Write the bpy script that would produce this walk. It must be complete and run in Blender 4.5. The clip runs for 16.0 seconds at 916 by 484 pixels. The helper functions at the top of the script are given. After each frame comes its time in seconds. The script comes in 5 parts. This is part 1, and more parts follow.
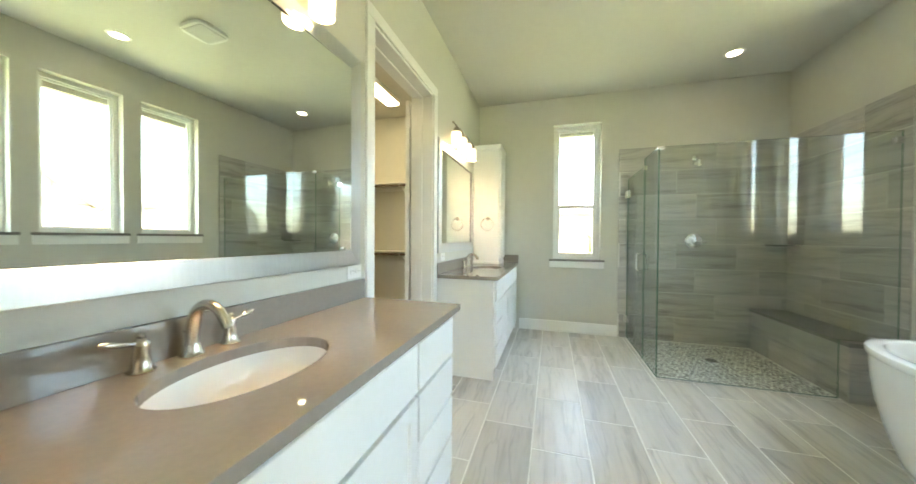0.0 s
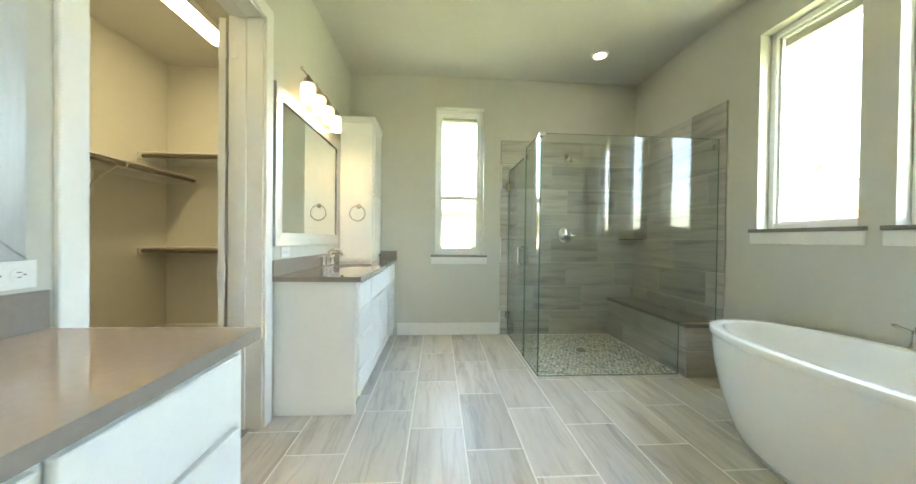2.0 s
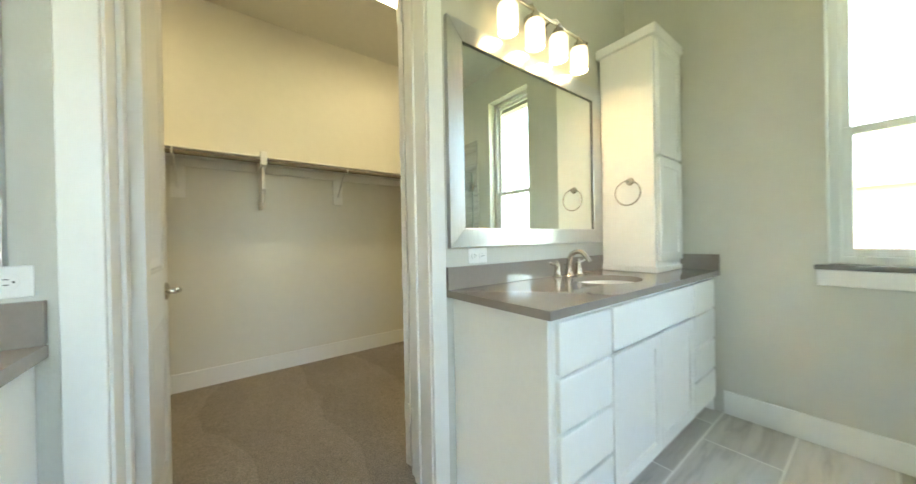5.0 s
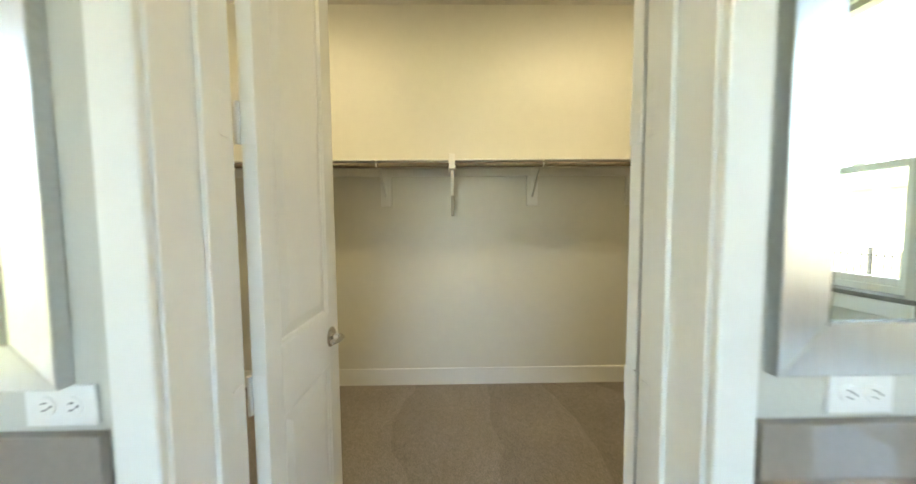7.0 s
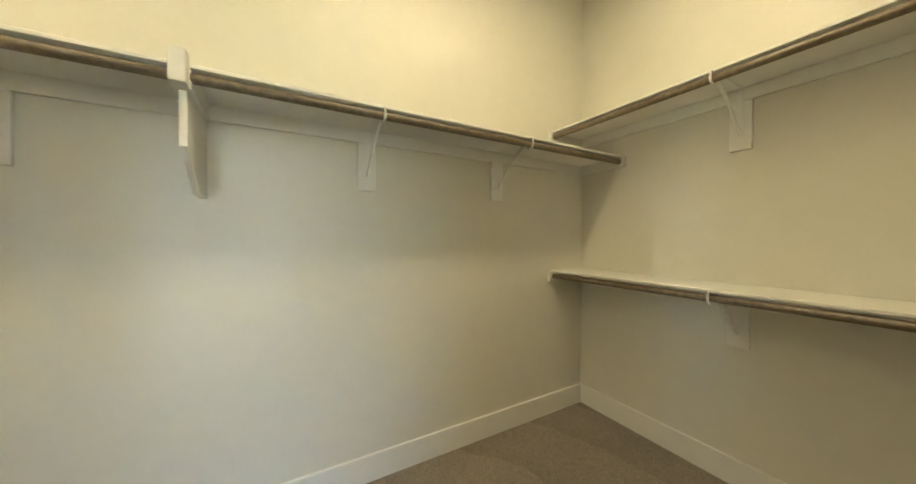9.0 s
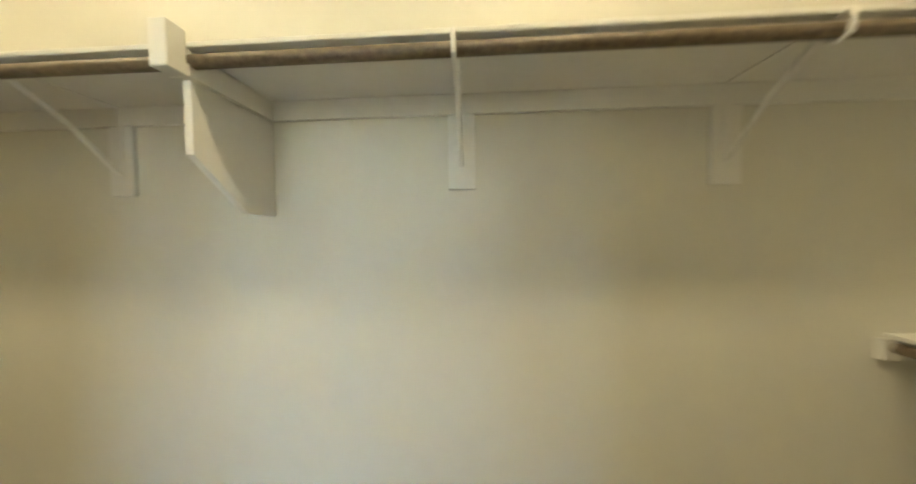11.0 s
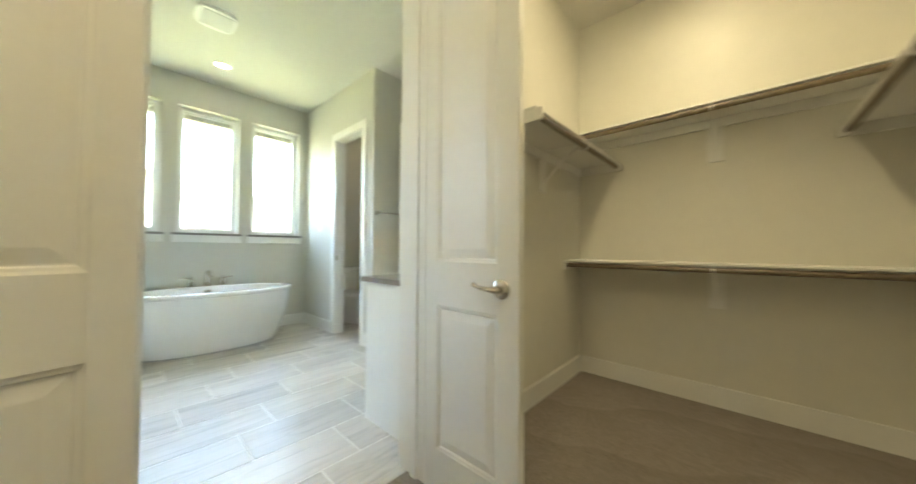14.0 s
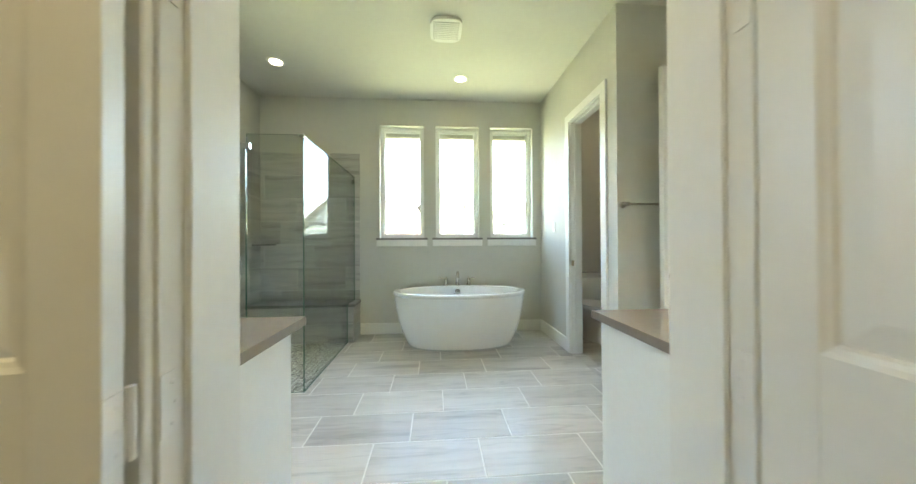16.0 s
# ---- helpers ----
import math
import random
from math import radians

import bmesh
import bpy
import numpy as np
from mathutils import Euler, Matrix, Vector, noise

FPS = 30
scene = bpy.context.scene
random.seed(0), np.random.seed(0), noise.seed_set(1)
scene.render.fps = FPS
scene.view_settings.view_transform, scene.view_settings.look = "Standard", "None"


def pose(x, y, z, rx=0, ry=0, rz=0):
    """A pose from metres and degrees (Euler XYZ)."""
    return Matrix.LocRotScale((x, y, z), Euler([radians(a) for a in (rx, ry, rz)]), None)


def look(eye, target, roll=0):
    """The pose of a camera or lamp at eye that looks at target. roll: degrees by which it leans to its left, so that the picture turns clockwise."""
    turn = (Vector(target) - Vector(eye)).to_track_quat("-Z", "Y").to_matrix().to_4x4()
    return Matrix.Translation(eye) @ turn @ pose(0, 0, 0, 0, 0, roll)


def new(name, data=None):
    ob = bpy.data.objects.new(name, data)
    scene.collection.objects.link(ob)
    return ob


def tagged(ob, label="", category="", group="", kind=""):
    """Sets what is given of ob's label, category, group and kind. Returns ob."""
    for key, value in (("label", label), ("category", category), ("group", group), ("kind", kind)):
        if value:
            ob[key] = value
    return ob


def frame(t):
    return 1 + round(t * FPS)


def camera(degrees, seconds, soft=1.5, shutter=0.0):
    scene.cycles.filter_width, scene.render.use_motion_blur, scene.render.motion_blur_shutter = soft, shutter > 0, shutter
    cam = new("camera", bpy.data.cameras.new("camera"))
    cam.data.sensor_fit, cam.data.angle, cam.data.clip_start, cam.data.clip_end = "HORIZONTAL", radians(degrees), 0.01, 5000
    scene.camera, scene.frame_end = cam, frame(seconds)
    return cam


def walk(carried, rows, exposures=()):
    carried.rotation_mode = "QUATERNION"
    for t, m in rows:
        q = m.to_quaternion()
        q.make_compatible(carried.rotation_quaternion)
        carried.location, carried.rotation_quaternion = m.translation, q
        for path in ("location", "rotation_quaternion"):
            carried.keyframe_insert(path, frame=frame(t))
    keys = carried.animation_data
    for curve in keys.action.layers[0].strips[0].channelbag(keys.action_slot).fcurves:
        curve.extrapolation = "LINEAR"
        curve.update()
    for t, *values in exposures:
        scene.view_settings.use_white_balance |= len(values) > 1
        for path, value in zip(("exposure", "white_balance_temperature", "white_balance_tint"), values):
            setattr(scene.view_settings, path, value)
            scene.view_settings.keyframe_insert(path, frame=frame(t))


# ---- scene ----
cam = camera(111.4, 16.0, 1.5, 0.4)
PATH = [
    (0, (0.969, 0.234, 1.198), (0.395, 2.15, 1.174), 0.4),
    (0.5, (0.981, 0.313, 1.153), (0.642, 2.284, 1.129), 0.5),
    (1, (0.994, 0.457, 1.144), (0.901, 2.455, 1.12), 0.7),
    (1.5, (1.007, 0.632, 1.127), (1.076, 2.631, 1.104), 0.7),
    (2, (1.024, 0.809, 1.125), (1.15, 2.805, 1.106), 0.7),
    (2.5, (1.041, 1.005, 1.127), (1.148, 3.002, 1.111), 0.6),
    (3, (1.046, 1.2, 1.121), (0.959, 3.199, 1.103), 0.3),
    (3.5, (1.067, 1.416, 1.089), (0.597, 3.359, 1.074), -0.1),
    (4, (1.092, 1.619, 1.102), (0.188, 3.403, 1.08), -0.7),
    (4.5, (1.127, 1.826, 1.09), (-0.212, 3.312, 1.089), -1.0),
    (5, (1.131, 2.012, 1.097), (-0.472, 3.209, 1.087), -1.1),
    (5.2, (1.129, 2.076, 1.095), (-0.572, 3.129, 1.096), -1.4),
    (7.3, (0.353, 2.268, 1.335), (-1.643, 2.268, 1.209), -0.4),
    (7.5, (0.241, 2.266, 1.31), (-1.753, 2.373, 1.19), 0.2),
    (8, (-0.02, 2.318, 1.195), (-1.917, 2.948, 1.13), 0.1),
    (8.2, (-0.108, 2.356, 1.19), (-1.897, 3.247, 1.125), 0.4),
    (10.3, (-0.793, 2.818, 1.345), (-2.517, 3.832, 1.326), 0.0),
    (10.5, (-0.842, 2.858, 1.348), (-2.701, 3.597, 1.335), -0.4),
    (11, (-0.984, 2.947, 1.331), (-2.979, 2.818, 1.258), -0.7),
    (11.5, (-1.179, 3.1, 1.246), (-2.899, 2.08, 1.279), -0.3),
    (12, (-1.299, 3.246, 1.22), (-2.487, 1.637, 1.251), -0.8),
    (12.5, (-1.373, 3.316, 1.165), (-1.778, 1.358, 1.201), -0.6),
    (13, (-1.402, 3.226, 1.126), (-1.228, 1.235, 1.146), -0.7),
    (13.5, (-1.367, 3.004, 1.086), (-0.705, 1.117, 1.111), -0.3),
    (14, (-1.25, 2.735, 1.055), (0.101, 1.261, 1.1), 0.3),
    (14.5, (-1.171, 2.607, 1.094), (0.645, 1.77, 1.107), -0.3),
    (15, (-1.048, 2.455, 1.108), (0.898, 1.994, 1.13), -0.6),
    (15.5, (-0.874, 2.353, 1.128), (1.108, 2.089, 1.146), -0.5),
    (16, (-0.654, 2.307, 1.147), (1.341, 2.159, 1.158), -0.3),
]
walk(cam, [(row[0], look(*row[1:])) for row in PATH], [(0, 5.53, 7900, 6), (3.5, 5.48, 7850, 5), (5, 5.42, 7900, 5), (8, 5.64, 7450, 8), (10.5, 5.76, 7400, 8), (12.5, 5.90, 6950, 6), (13.5, 5.84, 7150, 6), (14, 5.70, 7250, 7), (15, 5.30, 7450, 7), (16, 5.42, 7400, 6)])

# ---------------------------------------------------------------- world and light
world = bpy.data.worlds.new("sky")
scene.world = world
world.use_nodes = True
wn = world.node_tree
sky = wn.nodes.new("ShaderNodeTexSky")
sky.sky_type = "NISHITA"
sky.sun_disc = False
sky.sun_elevation, sky.sun_rotation = radians(68), radians(207)
sky.air_density, sky.dust_density, sky.ozone_density = 1.0, 2.5, 1.0
wn.links.new(sky.outputs[0], wn.nodes["Background"].inputs[0])
wn.nodes["Background"].inputs[1].default_value = 0.15

sun = new("sun", bpy.data.lights.new("sun", "SUN"))
sun.data.energy, sun.data.angle, sun.data.color = 4.5, radians(1), (1, 0.95, 0.88)
sun.matrix_basis = look((-2.5, -5, 14), (0, 0, 0))

# ---------------------------------------------------------------- plan
XE, YN, YT, XJ, YS, H = 3.405, 4.475, 0.898, 1.663, -0.09, 3.01
CXW, CXE, CYS, CYN = -1.995, -0.18, -0.02, 4.485
DO_S, DO_N, DO_H = 1.768, 2.716, 2.41          # closet doorway
E_WIN = [(2.442, 3.007), (1.728, 2.293), (1.013, 1.578)]
E_Z = (1.222, 2.672)
N_WIN, N_Z = (0.983, 1.553), (0.935, 2.66)
TD = (1.875, 2.512, 2.41)                        # toilet doorway
ED = (0.80, 1.60, 2.42)                        # entry doorway
CT = 0.88                                      # countertop

# ---------------------------------------------------------------- mesh helpers
BASE = {}


def thing(name, base, label, category, group="", kind=""):
    ob = new(name)
    ob.empty_display_size = 0.1
    ob.location = base
    BASE[ob] = Vector(base)
    return tagged(ob, label, category, group, kind)


def part(name, bm, material, parent=None, label="", smooth=False):
    me = bpy.data.meshes.new(name)
    bmesh.ops.recalc_face_normals(bm, faces=bm.faces)
    if parent is not None:
        root = parent
        while root.parent:
            root = root.parent
        off = BASE.get(root)
        if off is not None:
            bmesh.ops.translate(bm, vec=-off, verts=bm.verts)
    if smooth:
        for f in bm.faces:
            f.smooth = True
        for e in bm.edges:
            if len(e.link_faces) == 2 and e.calc_face_angle() > 0.7:
                e.smooth = False
    bm.to_mesh(me)
    bm.free()
    me.materials.append(material)
    ob = new(name, me)
    ob.parent = parent
    if label:
        ob["label"] = label
    return ob


def box(lo, hi, bevel=0.0, bm=None, seg=1):
    own = bmesh.new()
    lo, hi = [min(a, b) for a, b in zip(lo, hi)], [max(a, b) for a, b in zip(lo, hi)]
    m = Matrix.LocRotScale([(a + b) / 2 for a, b in zip(lo, hi)], None, [b - a for a, b in zip(lo, hi)])
    bmesh.ops.create_cube(own, size=1.0, matrix=m)
    if bevel:
        bmesh.ops.bevel(own, geom=own.edges[:], offset=bevel, segments=seg, affect="EDGES", clamp_overlap=True)
    return join(bm, own)


def join(bm, own):
    if bm is None:
        return own
    me = bpy.data.meshes.new("tmp")
    own.to_mesh(me)
    own.free()
    bm.from_mesh(me)
    bpy.data.meshes.remove(me)
    return bm


def tube(points, r, bm=None, seg=12, closed=False):
    """A round bar along points; r may be a list."""
    own = bmesh.new()
    pts = [Vector(p) for p in points]
    n = len(pts)
    rs = r if isinstance(r, (list, tuple)) else [r] * n
    rings = []
    prev = None
    for i, p in enumerate(pts):
        if closed:
            d = (pts[(i + 1) % n] - pts[i - 1]).normalized()
        else:
            d = (pts[min(i + 1, n - 1)] - pts[max(i - 1, 0)]).normalized()
        a = prev if prev is not None else (Vector((0, 0, 1)) if abs(d.z) < 0.9 else Vector((1, 0, 0)))
        u = (a - d * a.dot(d)).normalized()
        v = d.cross(u)
        prev = u
        rings.append([own.verts.new(p + (u * math.cos(k * math.tau / seg) + v * math.sin(k * math.tau / seg)) * rs[i]) for k in range(seg)])
    for i in range(n if closed else n - 1):
        A, B = rings[i], rings[(i + 1) % n]
        for k in range(seg):
            own.faces.new((A[k], A[(k + 1) % seg], B[(k + 1) % seg], B[k]))
    if not closed:
        own.faces.new(rings[0][::-1])
        own.faces.new(rings[-1])
    return join(bm, own)


def lathe(profile, m=None, seg=24, bm=None, ax=1.0, ay=1.0, cap=True):
    """Turned form: profile of (radius, height) about z, put at the pose m."""
    own = bmesh.new()
    rings = []
    for r, z in profile:
        rings.append([own.verts.new((r * ax * math.cos(k * math.tau / seg), r * ay * math.sin(k * math.tau / seg), z)) for k in range(seg)])
    for A, B in zip(rings, rings[1:]):
        for k in range(seg):
            own.faces.new((A[k], A[(k + 1) % seg], B[(k + 1) % seg], B[k]))
    if cap:
        own.faces.new(rings[0][::-1])
        own.faces.new(rings[-1])
    bmesh.ops.remove_doubles(own, verts=own.verts, dist=1e-5)
    if m is not None:
        bmesh.ops.transform(own, matrix=m, verts=own.verts)
    return join(bm, own)


def prism(poly, axis, lo, hi, bm=None, bevel=0.0):
    """A flat outline (two coordinates, in the order of the axes left) drawn out along axis."""
    own = bmesh.new()
    def at(p, d):
        v = list(p)
        v.insert("xyz".index(axis), d)
        return own.verts.new(v)
    a, b = [at(p, lo) for p in poly], [at(p, hi) for p in poly]
    n = len(poly)
    own.faces.new(a)
    own.faces.new(b[::-1])
    for i in range(n):
        own.faces.new((a[i], b[i], b[(i + 1) % n], a[(i + 1) % n]))
    if bevel:
        bmesh.ops.bevel(own, geom=own.edges[:], offset=bevel, segments=1, affect="EDGES", clamp_overlap=True)
    return join(bm, own)


# ---------------------------------------------------------------- materials
def material(name, color, rough=0.5, metal=0.0, vary=0.04, scale=6.0, bump=0.0, bump_scale=80.0, coat=0.0, spec=0.5, tint=None, stretch=(1, 1, 1)):
    """Surface with two scales of colour change, and fine relief."""
    m = bpy.data.materials.new(name)
    m.use_nodes = True
    nt = m.node_tree
    b = nt.nodes["Principled BSDF"]
    b.inputs["Metallic"].default_value = metal
    b.inputs["Specular IOR Level"].default_value = spec
    b.inputs["Coat Weight"].default_value = coat
    co = nt.nodes.new("ShaderNodeTexCoord")
    mp = nt.nodes.new("ShaderNodeMapping")
    mp.inputs["Scale"].default_value = stretch
    nt.links.new(co.outputs["Object"], mp.inputs["Vector"])
    n1 = nt.nodes.new("ShaderNodeTexNoise")
    n1.inputs["Scale"].default_value, n1.inputs["Detail"].default_value = scale, 5
    nt.links.new(mp.outputs[0], n1.inputs["Vector"])
    n2 = nt.nodes.new("ShaderNodeTexNoise")
    n2.inputs["Scale"].default_value, n2.inputs["Detail"].default_value = scale * 9, 4
    nt.links.new(mp.outputs[0], n2.inputs["Vector"])
    add = nt.nodes.new("ShaderNodeMath")
    add.operation = "ADD"
    nt.links.new(n1.outputs[0], add.inputs[0])
    nt.links.new(n2.outputs[0], add.inputs[1])
    ramp = nt.nodes.new("ShaderNodeMapRange")
    ramp.inputs[1].default_value, ramp.inputs[2].default_value = 0.7, 1.3
    nt.links.new(add.outputs[0], ramp.inputs[0])
    mix = nt.nodes.new("ShaderNodeMix")
    mix.data_type = "RGBA"
    t = tint or color
    mix.inputs[6].default_value = (*[c * (1 - vary) for c in color], 1)
    mix.inputs[7].default_value = (*[min(1, c * (1 + vary)) for c in t], 1)
    nt.links.new(ramp.outputs[0], mix.inputs[0])
    nt.links.new(mix.outputs[2], b.inputs["Base Color"])
    rr = nt.nodes.new("ShaderNodeMapRange")
    rr.inputs[3].default_value, rr.inputs[4].default_value = rough * 0.88, min(1, rough * 1.12)
    nt.links.new(n1.outputs[0], rr.inputs[0])
    nt.links.new(rr.outputs[0], b.inputs["Roughness"])
    if bump:
        n3 = nt.nodes.new("ShaderNodeTexNoise")
        n3.inputs["Scale"].default_value, n3.inputs["Detail"].default_value = bump_scale, 4
        nt.links.new(mp.outputs[0], n3.inputs["Vector"])
        bp = nt.nodes.new("ShaderNodeBump")
        bp.inputs["Strength"].default_value, bp.inputs["Distance"].default_value = 1.0, bump
        nt.links.new(n3.outputs[0], bp.inputs["Height"])
        nt.links.new(bp.outputs[0], b.inputs["Normal"])
    return m


def carpet_material():
    """Cut pile with brushed wedges left by the vacuum cleaner."""
    m = material("taupe_carpet", (0.285, 0.252, 0.225), 0.95, vary=0.10, scale=3.0, bump=0.006, bump_scale=240, spec=0.08)
    nt = m.node_tree
    b = nt.nodes["Principled BSDF"]
    old = b.inputs["Base Color"].links[0].from_socket
    co = nt.nodes.new("ShaderNodeTexCoord")
    mp = nt.nodes.new("ShaderNodeMapping")
    mp.inputs["Rotation"].default_value = (0, 0, radians(-8))
    nt.links.new(co.outputs["Object"], mp.inputs["Vector"])
    wv = nt.nodes.new("ShaderNodeTexWave")
    wv.bands_direction, wv.wave_profile = "Y", "SAW"
    wv.inputs["Scale"].default_value, wv.inputs["Distortion"].default_value, wv.inputs["Detail"].default_value, wv.inputs["Detail Scale"].default_value = 0.60, 9.0, 3.0, 0.9
    nt.links.new(mp.outputs[0], wv.inputs["Vector"])
    fl = nt.nodes.new("ShaderNodeTexNoise")
    fl.inputs["Scale"].default_value, fl.inputs["Detail"].default_value = 190, 3
    nt.links.new(co.outputs["Object"], fl.inputs["Vector"])
    r1 = nt.nodes.new("ShaderNodeMapRange")
    r1.inputs[3].default_value, r1.inputs[4].default_value = 0.935, 1.08
    nt.links.new(wv.outputs["Fac"], r1.inputs[0])
    r2 = nt.nodes.new("ShaderNodeMapRange")
    r2.inputs[1].default_value, r2.inputs[2].default_value, r2.inputs[3].default_value, r2.inputs[4].default_value = 0.3, 0.7, 0.66, 1.34
    nt.links.new(fl.outputs[0], r2.inputs[0])
    mu = nt.nodes.new("ShaderNodeMath")
    mu.operation = "MULTIPLY"
    nt.links.new(r1.outputs[0], mu.inputs[0])
    nt.links.new(r2.outputs[0], mu.inputs[1])
    sc = nt.nodes.new("ShaderNodeVectorMath")
    sc.operation = "SCALE"
    nt.links.new(old, sc.inputs[0])
    nt.links.new(mu.outputs[0], sc.inputs["Scale"])
    nt.links.new(sc.outputs[0], b.inputs["Base Color"])
    return m


def emitter(name, color, strength):
    m = bpy.data.materials.new(name)
    m.use_nodes = True
    b = m.node_tree.nodes["Principled BSDF"]
    b.inputs["Base Color"].default_value = (0.9, 0.9, 0.88, 1)
    b.inputs["Emission Color"].default_value = (*color, 1)
    b.inputs["Emission Strength"].default_value = strength
    b.inputs["Roughness"].default_value = 0.35
    return m


def vein_tile(name, dark, light, along, rough, coat=0.0):
    """Porcelain with long wavy streaks along one axis, other for every piece."""
    m = bpy.data.materials.new(name)
    m.use_nodes = True
    nt = m.node_tree
    b = nt.nodes["Principled BSDF"]
    co = nt.nodes.new("ShaderNodeTexCoord")
    info = nt.nodes.new("ShaderNodeObjectInfo")
    mul = nt.nodes.new("ShaderNodeVectorMath")
    mul.operation = "SCALE"
    mul.inputs[0].default_value = (17, 31, 23)
    nt.links.new(info.outputs["Random"], mul.inputs["Scale"])
    off = nt.nodes.new("ShaderNodeVectorMath")
    nt.links.new(co.outputs["Object"], off.inputs[0])
    nt.links.new(mul.outputs[0], off.inputs[1])
    # slow sideways drift of the streaks
    drift = nt.nodes.new("ShaderNodeTexNoise")
    drift.inputs["Scale"].default_value, drift.inputs["Detail"].default_value = 3.2, 2
    nt.links.new(off.outputs[0], drift.inputs["Vector"])
    amount = nt.nodes.new("ShaderNodeVectorMath")
    amount.operation = "SCALE"
    amount.inputs["Scale"].default_value = 0.05
    nt.links.new(drift.outputs["Color"], amount.inputs[0])
    moved = nt.nodes.new("ShaderNodeVectorMath")
    nt.links.new(off.outputs[0], moved.inputs[0])
    nt.links.new(amount.outputs[0], moved.inputs[1])
    mp = nt.nodes.new("ShaderNodeMapping")
    sc = [11.0, 11.0, 11.0]
    sc[along] = 0.9
    mp.inputs["Scale"].default_value = sc
    nt.links.new(moved.outputs[0], mp.inputs["Vector"])
    n1 = nt.nodes.new("ShaderNodeTexNoise")
    n1.inputs["Scale"].default_value, n1.inputs["Detail"].default_value, n1.inputs["Distortion"].default_value = 1.0, 7, 0.4
    n1.inputs["Roughness"].default_value = 0.6
    nt.links.new(mp.outputs[0], n1.inputs["Vector"])
    cr = nt.nodes.new("ShaderNodeValToRGB")
    e = cr.color_ramp.elements
    e[0].position, e[0].color = 0.30, (*dark, 1)
    e[1].position, e[1].color = 0.60, (*light, 1)
    mid = e.new(0.44)
    mid.color = (*[d * 0.30 + l * 0.70 for d, l in zip(dark, light)], 1)
    nt.links.new(n1.outputs[0], cr.inputs[0])
    # thin dark veins where a slower noise crosses its middle
    n3 = nt.nodes.new("ShaderNodeTexNoise")
    n3.inputs["Scale"].default_value, n3.inputs["Detail"].default_value = 0.75, 4
    nt.links.new(mp.outputs[0], n3.inputs["Vector"])
    mid3 = nt.nodes.new("ShaderNodeMath")
    mid3.operation = "SUBTRACT"
    mid3.inputs[1].default_value = 0.47
    nt.links.new(n3.outputs[0], mid3.inputs[0])
    abs3 = nt.nodes.new("ShaderNodeMath")
    abs3.operation = "ABSOLUTE"
    nt.links.new(mid3.outputs[0], abs3.inputs[0])
    vein = nt.nodes.new("ShaderNodeMapRange")
    vein.inputs[1].default_value, vein.inputs[2].default_value, vein.inputs[3].default_value, vein.inputs[4].default_value = 0.0, 0.025, 0.82, 1.0
    nt.links.new(abs3.outputs[0], vein.inputs[0])
    n2 = nt.nodes.new("ShaderNodeTexNoise")
    n2.inputs["Scale"].default_value, n2.inputs["Detail"].default_value = 4.0, 6
    nt.links.new(mp.outputs[0], n2.inputs["Vector"])
    thin = nt.nodes.new("ShaderNodeMapRange")
    thin.inputs[1].default_value, thin.inputs[2].default_value, thin.inputs[3].default_value, thin.inputs[4].default_value = 0.54, 0.74, 1.0, 0.84
    nt.links.new(n2.outputs[0], thin.inputs[0])
    tone = nt.nodes.new("ShaderNodeMapRange")
    tone.inputs[3].default_value, tone.inputs[4].default_value = 0.86, 1.08
    nt.links.new(info.outputs["Random"], tone.inputs[0])
    m1 = nt.nodes.new("ShaderNodeMath")
    m1.operation = "MULTIPLY"
    nt.links.new(thin.outputs[0], m1.inputs[0])
    nt.links.new(tone.outputs[0], m1.inputs[1])
    m2 = nt.nodes.new("ShaderNodeMath")
    m2.operation = "MULTIPLY"
    nt.links.new(m1.outputs[0], m2.inputs[0])
    nt.links.new(vein.outputs[0], m2.inputs[1])
    sc2 = nt.nodes.new("ShaderNodeVectorMath")
    sc2.operation = "SCALE"
    nt.links.new(cr.outputs[0], sc2.inputs[0])
    nt.links.new(m2.outputs[0], sc2.inputs["Scale"])
    nt.links.new(sc2.outputs[0], b.inputs["Base Color"])
    rr = nt.nodes.new("ShaderNodeMapRange")
    rr.inputs[3].default_value, rr.inputs[4].default_value = rough * 0.8, rough * 1.25
    nt.links.new(n1.outputs[0], rr.inputs[0])
    nt.links.new(rr.outputs[0], b.inputs["Roughness"])
    b.inputs["Coat Weight"].default_value = coat
    bp = nt.nodes.new("ShaderNodeBump")
    bp.inputs["Strength"].default_value, bp.inputs["Distance"].default_value = 0.5, 0.0006
    nt.links.new(n2.outputs[0], bp.inputs["Height"])
    nt.links.new(bp.outputs[0], b.inputs["Normal"])
    return m


